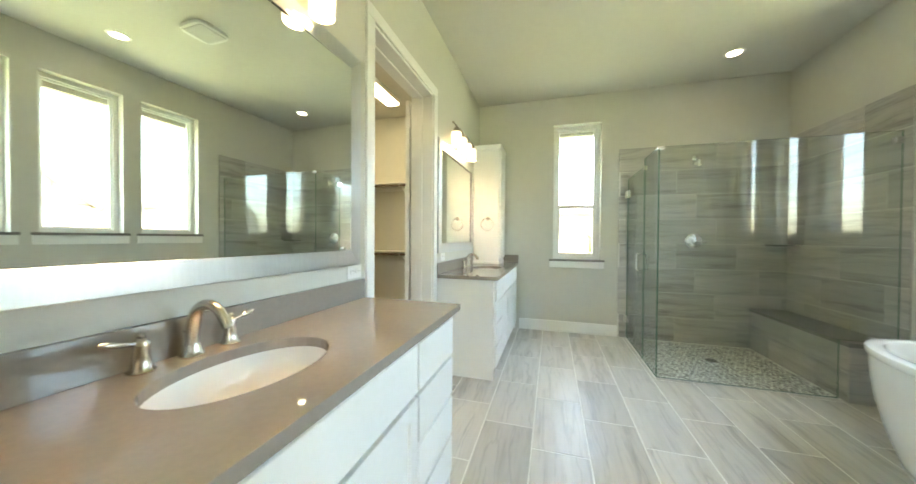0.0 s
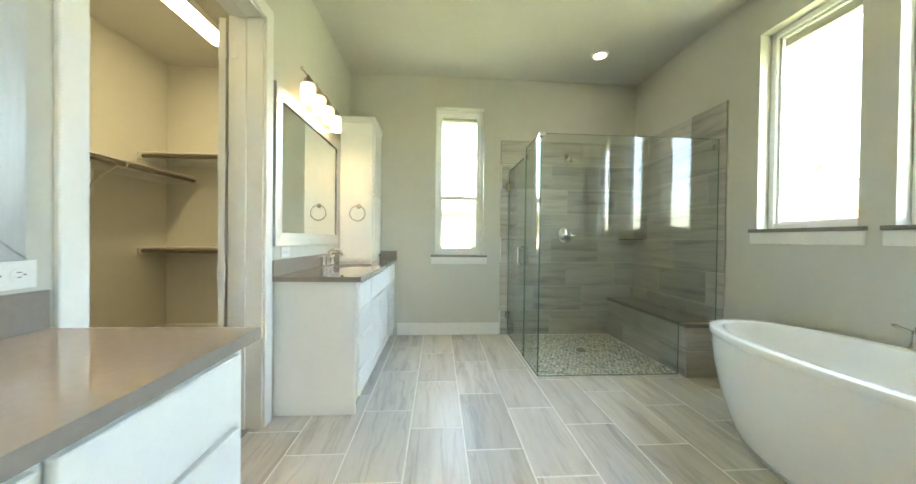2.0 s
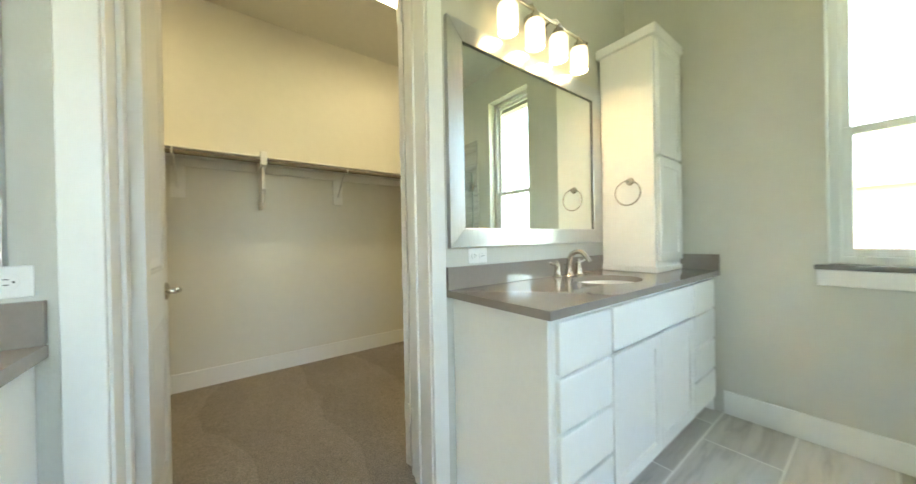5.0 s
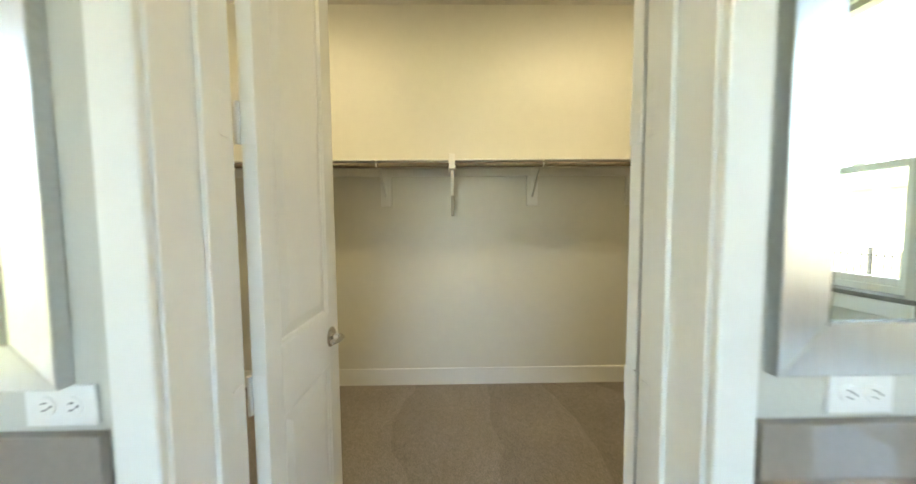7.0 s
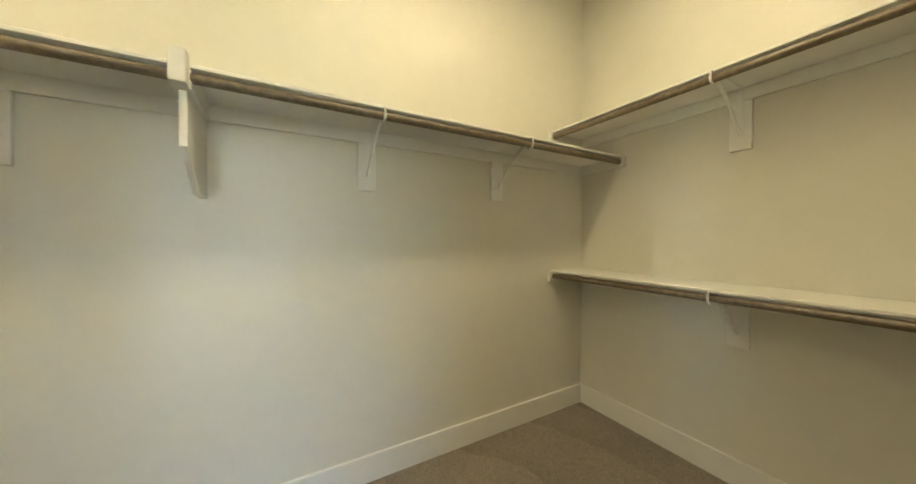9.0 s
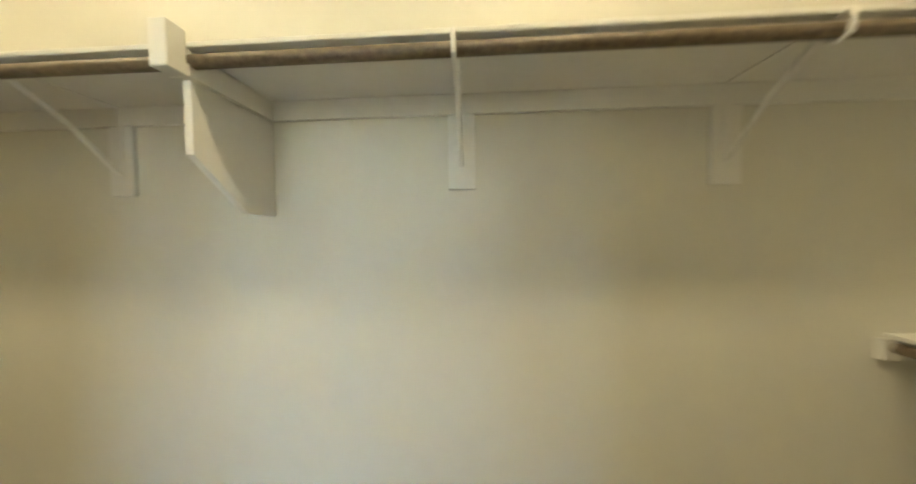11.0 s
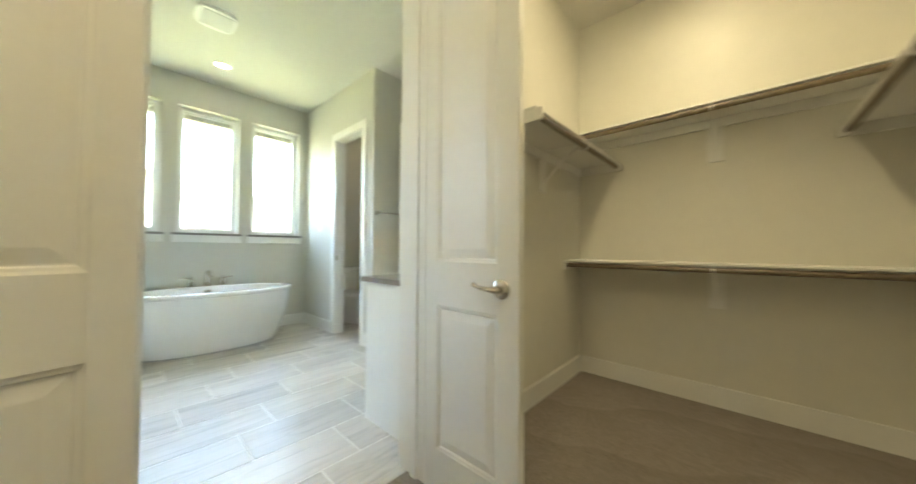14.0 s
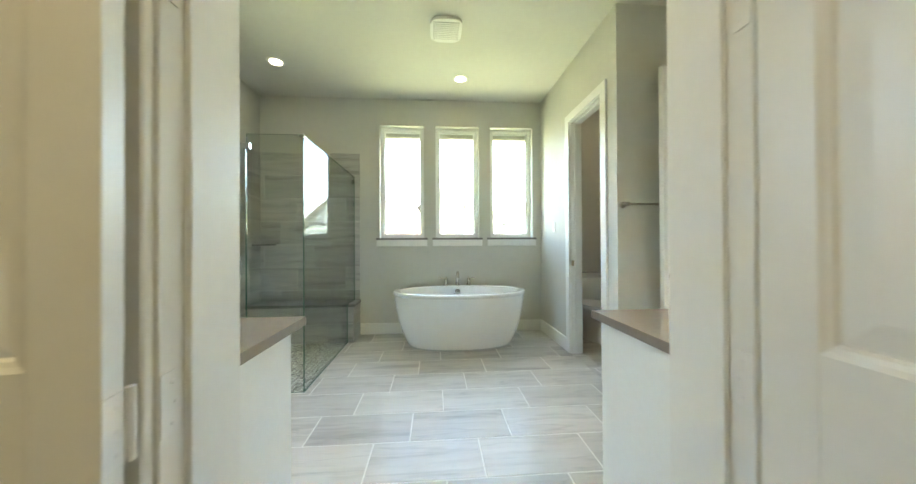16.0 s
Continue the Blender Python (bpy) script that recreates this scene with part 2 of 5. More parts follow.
WALL = material("wall_paint", (0.57, 0.565, 0.509), 0.6, vary=0.02, scale=1.5, bump=0.0007, bump_scale=110)
CLOSET = material("closet_paint", (0.69, 0.68, 0.615), 0.40, vary=0.02, scale=1.5, bump=0.0007, bump_scale=75)
CEIL = material("ceiling_paint", (0.62, 0.61, 0.555), 0.85, vary=0.02, scale=2, bump=0.0012, bump_scale=90)
TRIM = material("white_trim_paint", (0.78, 0.78, 0.75), 0.32, vary=0.015, scale=4, bump=0.0001, bump_scale=60)
CAB = material("white_cabinet_paint", (0.80, 0.81, 0.78), 0.35, vary=0.015, scale=5, bump=0.0001, bump_scale=70)
QUARTZ = material("taupe_quartz", (0.272, 0.241, 0.212), 0.045, vary=0.05, scale=60, spec=0.55)
SLAB = material("dark_stone_slab", (0.19, 0.183, 0.172), 0.35, vary=0.15, scale=25)
PAN_GROUT = material("pan_grout", (0.42, 0.41, 0.375), 0.9, vary=0.1, scale=12, bump=0.0004, bump_scale=300)
GROUT = material("pale_grout", (0.80, 0.79, 0.74), 0.9, vary=0.08, scale=12, bump=0.0004, bump_scale=300)
SGROUT = material("grey_grout", (0.68, 0.67, 0.63), 0.9, vary=0.08, scale=12, bump=0.0004, bump_scale=300)
FLOOR_TILE = vein_tile("floor_tile_porcelain", (0.40, 0.375, 0.335), (0.60, 0.572, 0.525), 1, 0.34)
WALL_TILE_X = vein_tile("shower_tile_back", (0.29, 0.276, 0.256), (0.51, 0.492, 0.463), 0, 0.34)
WALL_TILE_Y = vein_tile("shower_tile_side", (0.29, 0.276, 0.256), (0.51, 0.492, 0.463), 1, 0.34)
CARPET = carpet_material()
NICKEL = material("brushed_nickel", (0.58, 0.54, 0.48), 0.26, 1.0, vary=0.05, scale=30)
CHROME = material("polished_chrome", (0.75, 0.75, 0.75), 0.08, 1.0, vary=0.02, scale=20)
FRAME = material("brushed_silver_frame", (0.57, 0.58, 0.58), 0.33, 1.0, vary=0.06, scale=8, stretch=(1, 14, 1))
CERAMIC = material("white_ceramic", (0.83, 0.83, 0.80), 0.07, vary=0.01, scale=3)
ACRYLIC = material("white_acrylic", (0.84, 0.85, 0.83), 0.10, vary=0.01, scale=2, coat=0.3)
ROD = material("dark_stained_rod", (0.15, 0.115, 0.08), 0.36, vary=0.45, scale=9, stretch=(6, 6, 6))
VINYL = material("white_vinyl", (0.80, 0.81, 0.78), 0.35, vary=0.01, scale=5)
PLASTIC = material("white_plastic", (0.80, 0.80, 0.78), 0.3, vary=0.01, scale=10)
GAP_SHADE = material("grey_gap_shade", (0.30, 0.30, 0.29), 0.7, vary=0.1)
DARK = material("dark_slot", (0.02, 0.02, 0.02), 0.6, vary=0.1)
SEAL = material("clear_seal", (0.45, 0.47, 0.46), 0.3, vary=0.05)
BRICK = material("tan_brick", (0.36, 0.28, 0.225), 0.9, vary=0.2, scale=9, bump=0.003, bump_scale=60)
MORTAR = material("mortar", (0.42, 0.39, 0.35), 0.95, vary=0.1, scale=20)
SHINGLE = material("grey_shingle", (0.085, 0.08, 0.077), 0.9, vary=0.35, scale=3, bump=0.01, bump_scale=30)
STUCCO = material("cream_siding", (0.40, 0.385, 0.35), 0.9, vary=0.06, scale=2)
TIMBER = material("dark_timber", (0.13, 0.10, 0.08), 0.8, vary=0.2, scale=5)
# grey-blue base colour paints the sky's reflection into the houses' panes
SKY_GLASS = material("house_glass_sky_reflection", (0.20, 0.22, 0.24), 0.1, vary=0.2)
GRASS = material("lawn", (0.12, 0.135, 0.07), 1.0, vary=0.4, scale=1.3, bump=0.03, bump_scale=40)
LEAF = material("green_leaf", (0.07, 0.12, 0.03), 0.6, vary=0.4, scale=3)
RUSSET = material("russet_leaf", (0.26, 0.12, 0.07), 0.6, vary=0.4, scale=3)
BARK = material("bark", (0.10, 0.075, 0.055), 0.95, vary=0.3, scale=9, bump=0.01, bump_scale=40)
IRON = material("black_iron", (0.02, 0.02, 0.022), 0.45, 0.6, vary=0.1)

MIRROR = bpy.data.materials.new("mirror_silver")
MIRROR.use_nodes = True
_b = MIRROR.node_tree.nodes["Principled BSDF"]
_b.inputs["Base Color"].default_value = (0.86, 0.90, 0.87, 1)
_b.inputs["Metallic"].default_value, _b.inputs["Roughness"].default_value = 1.0, 0.0


def glass_material(name, color, gloss=(1, 1, 1)):
    m = bpy.data.materials.new(name)
    m.use_nodes = True
    nt = m.node_tree
    nt.nodes.remove(nt.nodes["Principled BSDF"])
    tr, gl, mx, lw, pw, fr = (nt.nodes.new(n) for n in ("ShaderNodeBsdfTransparent", "ShaderNodeBsdfGlossy", "ShaderNodeMixShader", "ShaderNodeLayerWeight", "ShaderNodeMath", "ShaderNodeMapRange"))
    lw.inputs[0].default_value = 0.5
    pw.operation = "POWER"
    pw.inputs[1].default_value = 5.0
    fr.inputs[3].default_value, fr.inputs[4].default_value = 0.045, 1.0
    nt.links.new(lw.outputs["Facing"], pw.inputs[0])
    nt.links.new(pw.outputs[0], fr.inputs[0])
    tr.inputs[0].default_value = (*color, 1)
    gl.inputs["Roughness"].default_value = 0.0
    gl.inputs[0].default_value = (*gloss, 1)
    nt.links.new(fr.outputs[0], mx.inputs[0])
    nt.links.new(tr.outputs[0], mx.inputs[1])
    nt.links.new(gl.outputs[0], mx.inputs[2])
    nt.links.new(mx.outputs[0], nt.nodes["Material Output"].inputs[0])
    return m


GLASS = glass_material("shower_glass", (0.965, 0.985, 0.972), (0.5, 0.54, 0.57))
PANE = glass_material("window_glass", (0.96, 0.98, 0.97))
GLASS_EDGE = material("green_glass_edge", (0.10, 0.19, 0.15), 0.1, vary=0.1)
BULB = emitter("glowing_bulb", (1.0, 0.68, 0.39), 5.0)
SHADE = emitter("lit_opal_shade", (1.0, 0.78, 0.5), 0.05)
CAN = emitter("lit_downlight", (1.0, 0.88, 0.66), 1.0)
TUBE = emitter("lit_lens", (1.0, 0.85, 0.56), 0.57)
# weak warm glow of the dome added over the toilet room
FILL_GLOW = emitter("added_fill_glow", (1.0, 0.86, 0.62), 0.3)

# ---------------------------------------------------------------- setting
def wall(name, axis, a, b, lo, hi, z0, z1, holes, mat, label):
    """A wall between a and b on axis, from lo to hi along the other; holes are (lo, hi, z0, z1)."""
    bm = bmesh.new()
    def slab(l, h, s, t):
        if h - l < 1e-4 or t - s < 1e-4:
            return
        if axis == "x":
            box((a, l, s), (b, h, t), bm=bm)
        else:
            box((l, a, s), (h, b, t), bm=bm)
    x = lo
    for l, h, s, t in sorted(holes):
        slab(x, l, z0, z1)
        slab(l, h, z0, s)
        slab(l, h, t, z1)
        x = h
    slab(x, hi, z0, z1)
    return tagged(part(name, bm, mat), label, "wall", kind="structure")


IN = 0.09
wall("wall_vanity", "x", -0.10, 0, YS, YN, 0, H, [(DO_S, DO_N, 0, DO_H)], WALL, "greige painted wall behind the vanities with closet doorway")
wall("wall_closet_east", "x", CXE, -0.10, CYS, CYN, 0, H, [(DO_S, DO_N, 0, DO_H)], CLOSET, "painted closet wall beside the double doors")
wall("wall_north", "y", YN, YN + 0.14, 0, XE + 0.14, 0, H, [(*N_WIN, *N_Z)], WALL, "greige painted end wall with narrow window")
wall("wall_east", "x", XE, XE + 0.14, -0.9, YN, 0, H, [(l, h, *E_Z) for l, h in E_WIN], WALL, "greige painted wall with three tall windows")
wall("wall_toilet", "y", YT - 0.12, YT, XJ, XE, 0, H, [(TD[0], TD[1], 0, TD[2])], WALL, "greige painted wall with toilet room doorway")
wall("wall_jog", "x", XJ, XJ + 0.12, -0.9, YT - 0.12, 0, H, [], WALL, "greige painted return wall with towel bar")
wall("wall_south", "y", YS - 0.12, YS, -0.10, XJ, 0, H, [(ED[0], ED[1], 0, ED[2])], WALL, "greige painted wall with entry doorway")
wall("wall_toilet_south", "y", -1.02, -0.9, XJ, XE + 0.14, 0, H, [], WALL, "painted back wall of the toilet room")
wall("wall_closet_west", "x", CXW - 0.12, CXW, CYS - 0.12, CYN + 0.12, 0, H, [], CLOSET, "textured painted long closet wall")
wall("wall_closet_south", "y", CYS - 0.12, CYS, CXW, CXE, 0, H, [], CLOSET, "painted short closet wall with two shelves")
wall("wall_closet_north", "y", CYN, CYN + 0.12, CXW, CXE, 0, H, [], CLOSET, "painted short closet wall with two shelves and rods")
# two unseen walls added to box in the space behind the entry doorway
wall("wall_hall", "y", -1.6, -1.5, -0.3, XJ, 0, H, [], WALL, "unseen plain wall added to close off the entry")
wall("wall_hall_west", "x", -0.4, -0.3, -1.6, YS - 0.12, 0, H, [], WALL, "unseen plain side wall added to close off the entry")
for nm, lo, hi in (("ceiling_bath", (-0.10, -1.6, H), (XE + 0.14, YN + 0.14, H + 0.2)), ("ceiling_closet", (CXW - 0.12, CYS - 0.12, H), (-0.10, CYN + 0.12, H + 0.2))):
    tagged(part(nm, box(lo, hi), CEIL), "flat painted ceiling", "ceiling", kind="structure")

floor = tagged(part("floor", box((-0.06, -1.6, -0.25), (XE, YN, -0.0010)), GROUT), "grey wood-look porcelain tile floor with pale grout", "floor", kind="structure")
carpet = tagged(part("floor_carpet", box((CXW, CYS, -0.25), (-0.06, CYN, 0.004)), CARPET), "taupe cut-pile carpet with vacuum marks", "carpet", kind="structure")


def casing(name, at, lo, hi, top, side, axis, w=0.09, th=0.018):
    """Flat door casing round an opening in the wall plane at, standing proud towards side."""
    s = thing(name, (0, 0, 0), "white painted flat door casing", "door casing", kind="structure")
    def piece(l, h, s0, t, nm):
        if axis == "x":
            part(nm, box((at, l, s0), (at + side * th, h, t), 0.003), TRIM, s)
        else:
            part(nm, box((l, at, s0), (h, at + side * th, t), 0.003), TRIM, s)
    piece(lo - w, lo - 0.006, 0, top + 0.006, "side_casing")
    piece(hi + 0.006, hi + w, 0, top + 0.006, "side_casing")
    piece(lo - w, hi + w, top + 0.0062, top + w, "head_casing")
    return s


def jamb(name, axis, a, b, lo, hi, top, stop_at, label):
    s = thing(name, (0, 0, 0), label, "door jamb", kind="structure")
    t = 0.018
    def put(l, h, s0, s1, aa, bb, nm):
        lo3, hi3 = ((aa, l, s0), (bb, h, s1)) if axis == "x" else ((l, aa, s0), (h, bb, s1))
        part(nm, box(lo3, hi3, 0.0015), TRIM, s)
    put(lo, lo + t, 0, top, a, b, "side_jamb")
    put(hi - t, hi, 0, top, a, b, "side_jamb")
    put(lo + t, hi - t, top - t, top, a, b, "head_jamb")
    p, q = stop_at
    put(lo + t, lo + t + 0.011, 0, top - t - 0.011, p, q, "stop")
    put(hi - t - 0.011, hi - t, 0, top - t - 0.011, p, q, "stop")
    put(lo + t, hi - t, top - t - 0.011, top - t, p, q, "stop")
    return s


casing("trim_closet_bath", 0.0, DO_S + 0.018, DO_N - 0.018, DO_H - 0.012, 1, "x", w=0.08)
casing("trim_closet_inside", CXE, DO_S + 0.018, DO_N - 0.018, DO_H - 0.012, -1, "x", w=0.08)
jamb("jamb_closet", "x", CXE, 0.0, DO_S, DO_N, DO_H, (-0.135, -0.09), "white painted closet door jamb with stops")
jc = bpy.data.objects["jamb_closet"]
for z in (0.27, 0.915, 1.555, 2.195):
    for y, s in ((DO_S + 0.018, 1), (DO_N - 0.018, -1)):
        part("hinge_plate", prism([(CXE + 0.0005, z - 0.046), (CXE + 0.030, z - 0.046), (CXE + 0.036, z - 0.040), (CXE + 0.036, z + 0.040), (CXE + 0.030, z + 0.046), (CXE + 0.0005, z + 0.046)], "y", y, y + s * 0.0022), PLASTIC, jc)
        for dz in (-0.030, 0.0, 0.030):
            part("screw", lathe([(0, 0.001), (0.0028, 0.0008), (0.0038, 0.0)], pose(CXE + 0.021 + 0.006 * (dz == 0), y + s * 0.0022, z + dz, -90 * s, 0, 0), 10, cap=False), PLASTIC, jc)
casing("trim_toilet", YT, TD[0] + 0.012, TD[1] - 0.012, TD[2] - 0.012, 1, "y")
jamb("jamb_toilet", "y", YT - 0.12, YT, TD[0], TD[1], TD[2], (YT - 0.075, YT - 0.04), "white painted toilet room door jamb")
casing("trim_entry", YS, ED[0] + 0.012, ED[1] - 0.012, ED[2] - 0.012, 1, "y", w=0.075)
jamb("jamb_entry", "y", YS - 0.12, YS, ED[0], ED[1], ED[2], (YS - 0.08, YS - 0.045), "white painted entry door jamb")

BBH, BBT = 0.140, 0.015


def baseboard(lo, hi, side, axis):
    """A run from lo to hi (x, y) whose face looks towards side."""
    s = BBT * side
    if axis == "y":
        b3 = (hi[0], lo[1] + s, BBH)
    else:
        b3 = (lo[0] + s, hi[1], BBH)
    bm = box((lo[0], lo[1], 0.0), b3, 0.003)
    tagged(part("baseboard", bm, TRIM), "tall white painted baseboard", "baseboard", kind="structure")


baseboard((0.56, YN), (1.75, YN), -1, "y")
baseboard((XE, YT), (XE, 3.25), -1, "x")
baseboard((XJ, YT), (TD[0] - 0.08, YT), 1, "y")
baseboard((TD[1] + 0.08, YT), (XE - BBT, YT), 1, "y")
baseboard((XJ, YS), (XJ, YT), -1, "x")
baseboard((CXW, CYS), (CXW, CYN), 1, "x")
baseboard((CXW + BBT, CYS), (CXE, CYS), 1, "y")
baseboard((CXW + BBT, CYN), (CXE, CYN), -1, "y")
baseboard((CXE, CYS + BBT), (CXE, DO_S - 0.08), -1, "x")
baseboard((CXE, DO_N + 0.08), (CXE, CYN - BBT), -1, "x")
baseboard((XE, -0.9), (XE, YT - 0.12), -1, "x")
baseboard((XJ + 0.12, -0.9), (XE - BBT, -0.9), 1, "y")

# ---------------------------------------------------------------- windows
def window(name, axis, at, lo, hi, z0, z1, hung):
    """Vinyl window in a drywall opening; at is the inner wall face, the outside lies at larger axis values."""
    w = thing(name, (0, 0, 0), "white vinyl window in a drywall opening", "window", kind="structure")
    d0, d1 = at + 0.085, at + 0.15
    def bar(l, h, s, t, a, b, nm, mt=VINYL, bv=0.004, parent=w):
        lo3, hi3 = ((a, l, s), (b, h, t)) if axis == "x" else ((l, a, s), (h, b, t))
        return part(nm, box(lo3, hi3, bv), mt, parent)
    f = 0.042
    def ring(l, h, s, t, fw, a, b, nm):
        bar(l, l + fw, s, t, a, b, nm)
        bar(h - fw, h, s, t, a, b, nm)
        bar(l + fw, h - fw, t - fw, t, a, b, nm)
        bar(l + fw, h - fw, s, s + fw, a, b, nm)
    ring(lo, hi, z0, z1, f, d0, d1, "window_frame")
    l, h, s, t = lo + f, hi - f, z0 + f, z1 - f
    if hung:
        mid = z0 + (z1 - z0) * 0.385
        ring(l, h, mid - 0.004, t, 0.034, d0 + 0.03, d0 + 0.052, "upper_sash")
        ring(l, h, s, mid + 0.038, 0.042, d0 + 0.004, d0 + 0.0295, "lower_sash")
        panes = [(l + 0.03, h - 0.03, mid + 0.026, t - 0.03, d0 + 0.04), (l + 0.038, h - 0.038, s + 0.038, mid, d0 + 0.016)]
        bar((l + h) / 2 - 0.025, (l + h) / 2 + 0.025, mid + 0.0382, mid + 0.05, d0 + 0.008, d0 + 0.028, "sash_lock")
    else:
        ring(l, h, s, t, 0.018, d0 + 0.02, d0 + 0.05, "glazing_bead")
        panes = [(l + 0.016, h - 0.016, s + 0.016, t - 0.016, d0 + 0.034)]
    for pl, ph, ps, pt, pa in panes:
        p = bar(pl, ph, ps, pt, pa, pa + 0.005, "pane", PANE, 0)
        p.visible_shadow = False
    # stone stool and painted apron
    o = 0.045
    bar(lo - o, hi + o, z0 - 0.022, z0 + 0.003, at - 0.025, at, "window_sill", SLAB, 0.003)
    bar(lo + 0.001, hi - 0.001, z0 - 0.0, z0 + 0.003, at, d0, "sill_return", SLAB, 0)
    bar(lo - o + 0.005, hi + o - 0.005, z0 - 0.105, z0 - 0.0225, at - 0.016, at, "apron", TRIM)
    return w


for i, (l, h) in enumerate(E_WIN):
    window("window_%d" % (i + 1), "x", XE, l, h, *E_Z, False)
window("window_4", "y", YN, *N_WIN, *N_Z, True)


# ---------------------------------------------------------------- vanities
def shaker(name, x, y0, y1, z0, z1, parent, rail=0.055):
    """Shaker door facing +x: frame proud of a recessed panel."""
    d = part(name, box((x, y0 + rail - 0.004, z0 + rail - 0.004), (x + 0.010, y1 - rail + 0.004, z1 - rail + 0.004)), CAB, parent)
    t = 0.020
    for a, b in (((x, y0, z0), (x + t, y0 + rail, z1)), ((x, y1 - rail, z0), (x + t, y1, z1))):
        part("stile", box(a, b, 0.0015), CAB, d)
    for a, b in (((x, y0 + rail, z0), (x + t, y1 - rail, z0 + rail)), ((x, y0 + rail, z1 - rail), (x + t, y1 - rail, z1))):
        part("rail", box(a, b, 0.0015), CAB, d)
    return d


def vanity(y0, y1, base0, base1, label):
    """Cabinet with a drawer bank at either end of a two-door sink base."""
    v = thing("vanity_cabinet", (0.26, (y0 + y1) / 2, 0), label, "cabinet", "bathroom vanities")
    xf, top = 0.508, CT - 0.03
    part("side_panel", box((0.003, y0, 0), (xf, y0 + 0.019, top), 0.0015), CAB, v)
    part("side_panel", box((0.003, y1 - 0.019, 0), (xf, y1, top), 0.0015), CAB, v)
    part("toe_kick", box((xf - 0.075, y0 + 0.019, 0), (xf - 0.057, y1 - 0.019, 0.095)), CAB, v)
    part("carcass", box((0.003, y0 + 0.02, 0.096), (xf - 0.02, y1 - 0.02, top - 0.14)), CAB, v)
    ff = bmesh.new()
    box((xf - 0.019, y0 + 0.0195, 0.08), (xf, y1 - 0.0195, 0.11), bm=ff)
    box((xf - 0.019, y0 + 0.0195, top - 0.035), (xf, y1 - 0.0195, top), bm=ff)
    for y in (y0 + 0.0195, base0 - 0.02, base1 - 0.02, y1 - 0.0595):
        box((xf - 0.0185, y, 0.11), (xf - 0.0004, y + 0.04, top - 0.035), bm=ff)
    for k in range(1, 4):
        for a, b in ((y0 + 0.06, base0 - 0.02), (base1 + 0.02, y1 - 0.06)):
            z = 0.11 + (top - 0.145) * k / 4
            box((xf - 0.0185, a, z - 0.012), (xf - 0.0006, b, z + 0.012), bm=ff)
    part("face_frame", ff, CAB, v)
    z0, z1 = 0.10, top - 0.022
    n, g = 4, 0.016
    hgt = (z1 - z0 - g * (n - 1)) / n
    for a, b in ((y0 + 0.035, base0 - 0.008), (base1 + 0.008, y1 - 0.035)):
        for k in range(n):
            z = z0 + k * (hgt + g)
            part("drawer_front", box((xf, a, z), (xf + 0.020, b, z + hgt), 0.003), CAB, v)
    zt = z1 - hgt
    part("false_front", box((xf, base0 + 0.008, zt), (xf + 0.020, base1 - 0.008, z1), 0.003), CAB, v)
    mid = (base0 + base1) / 2
    shaker("cabinet_door", xf, base0 + 0.008, mid - 0.002, z0, zt - g, v)
    shaker("cabinet_door", xf, mid + 0.002, base1 - 0.008, z0, zt - g, v)
    return v


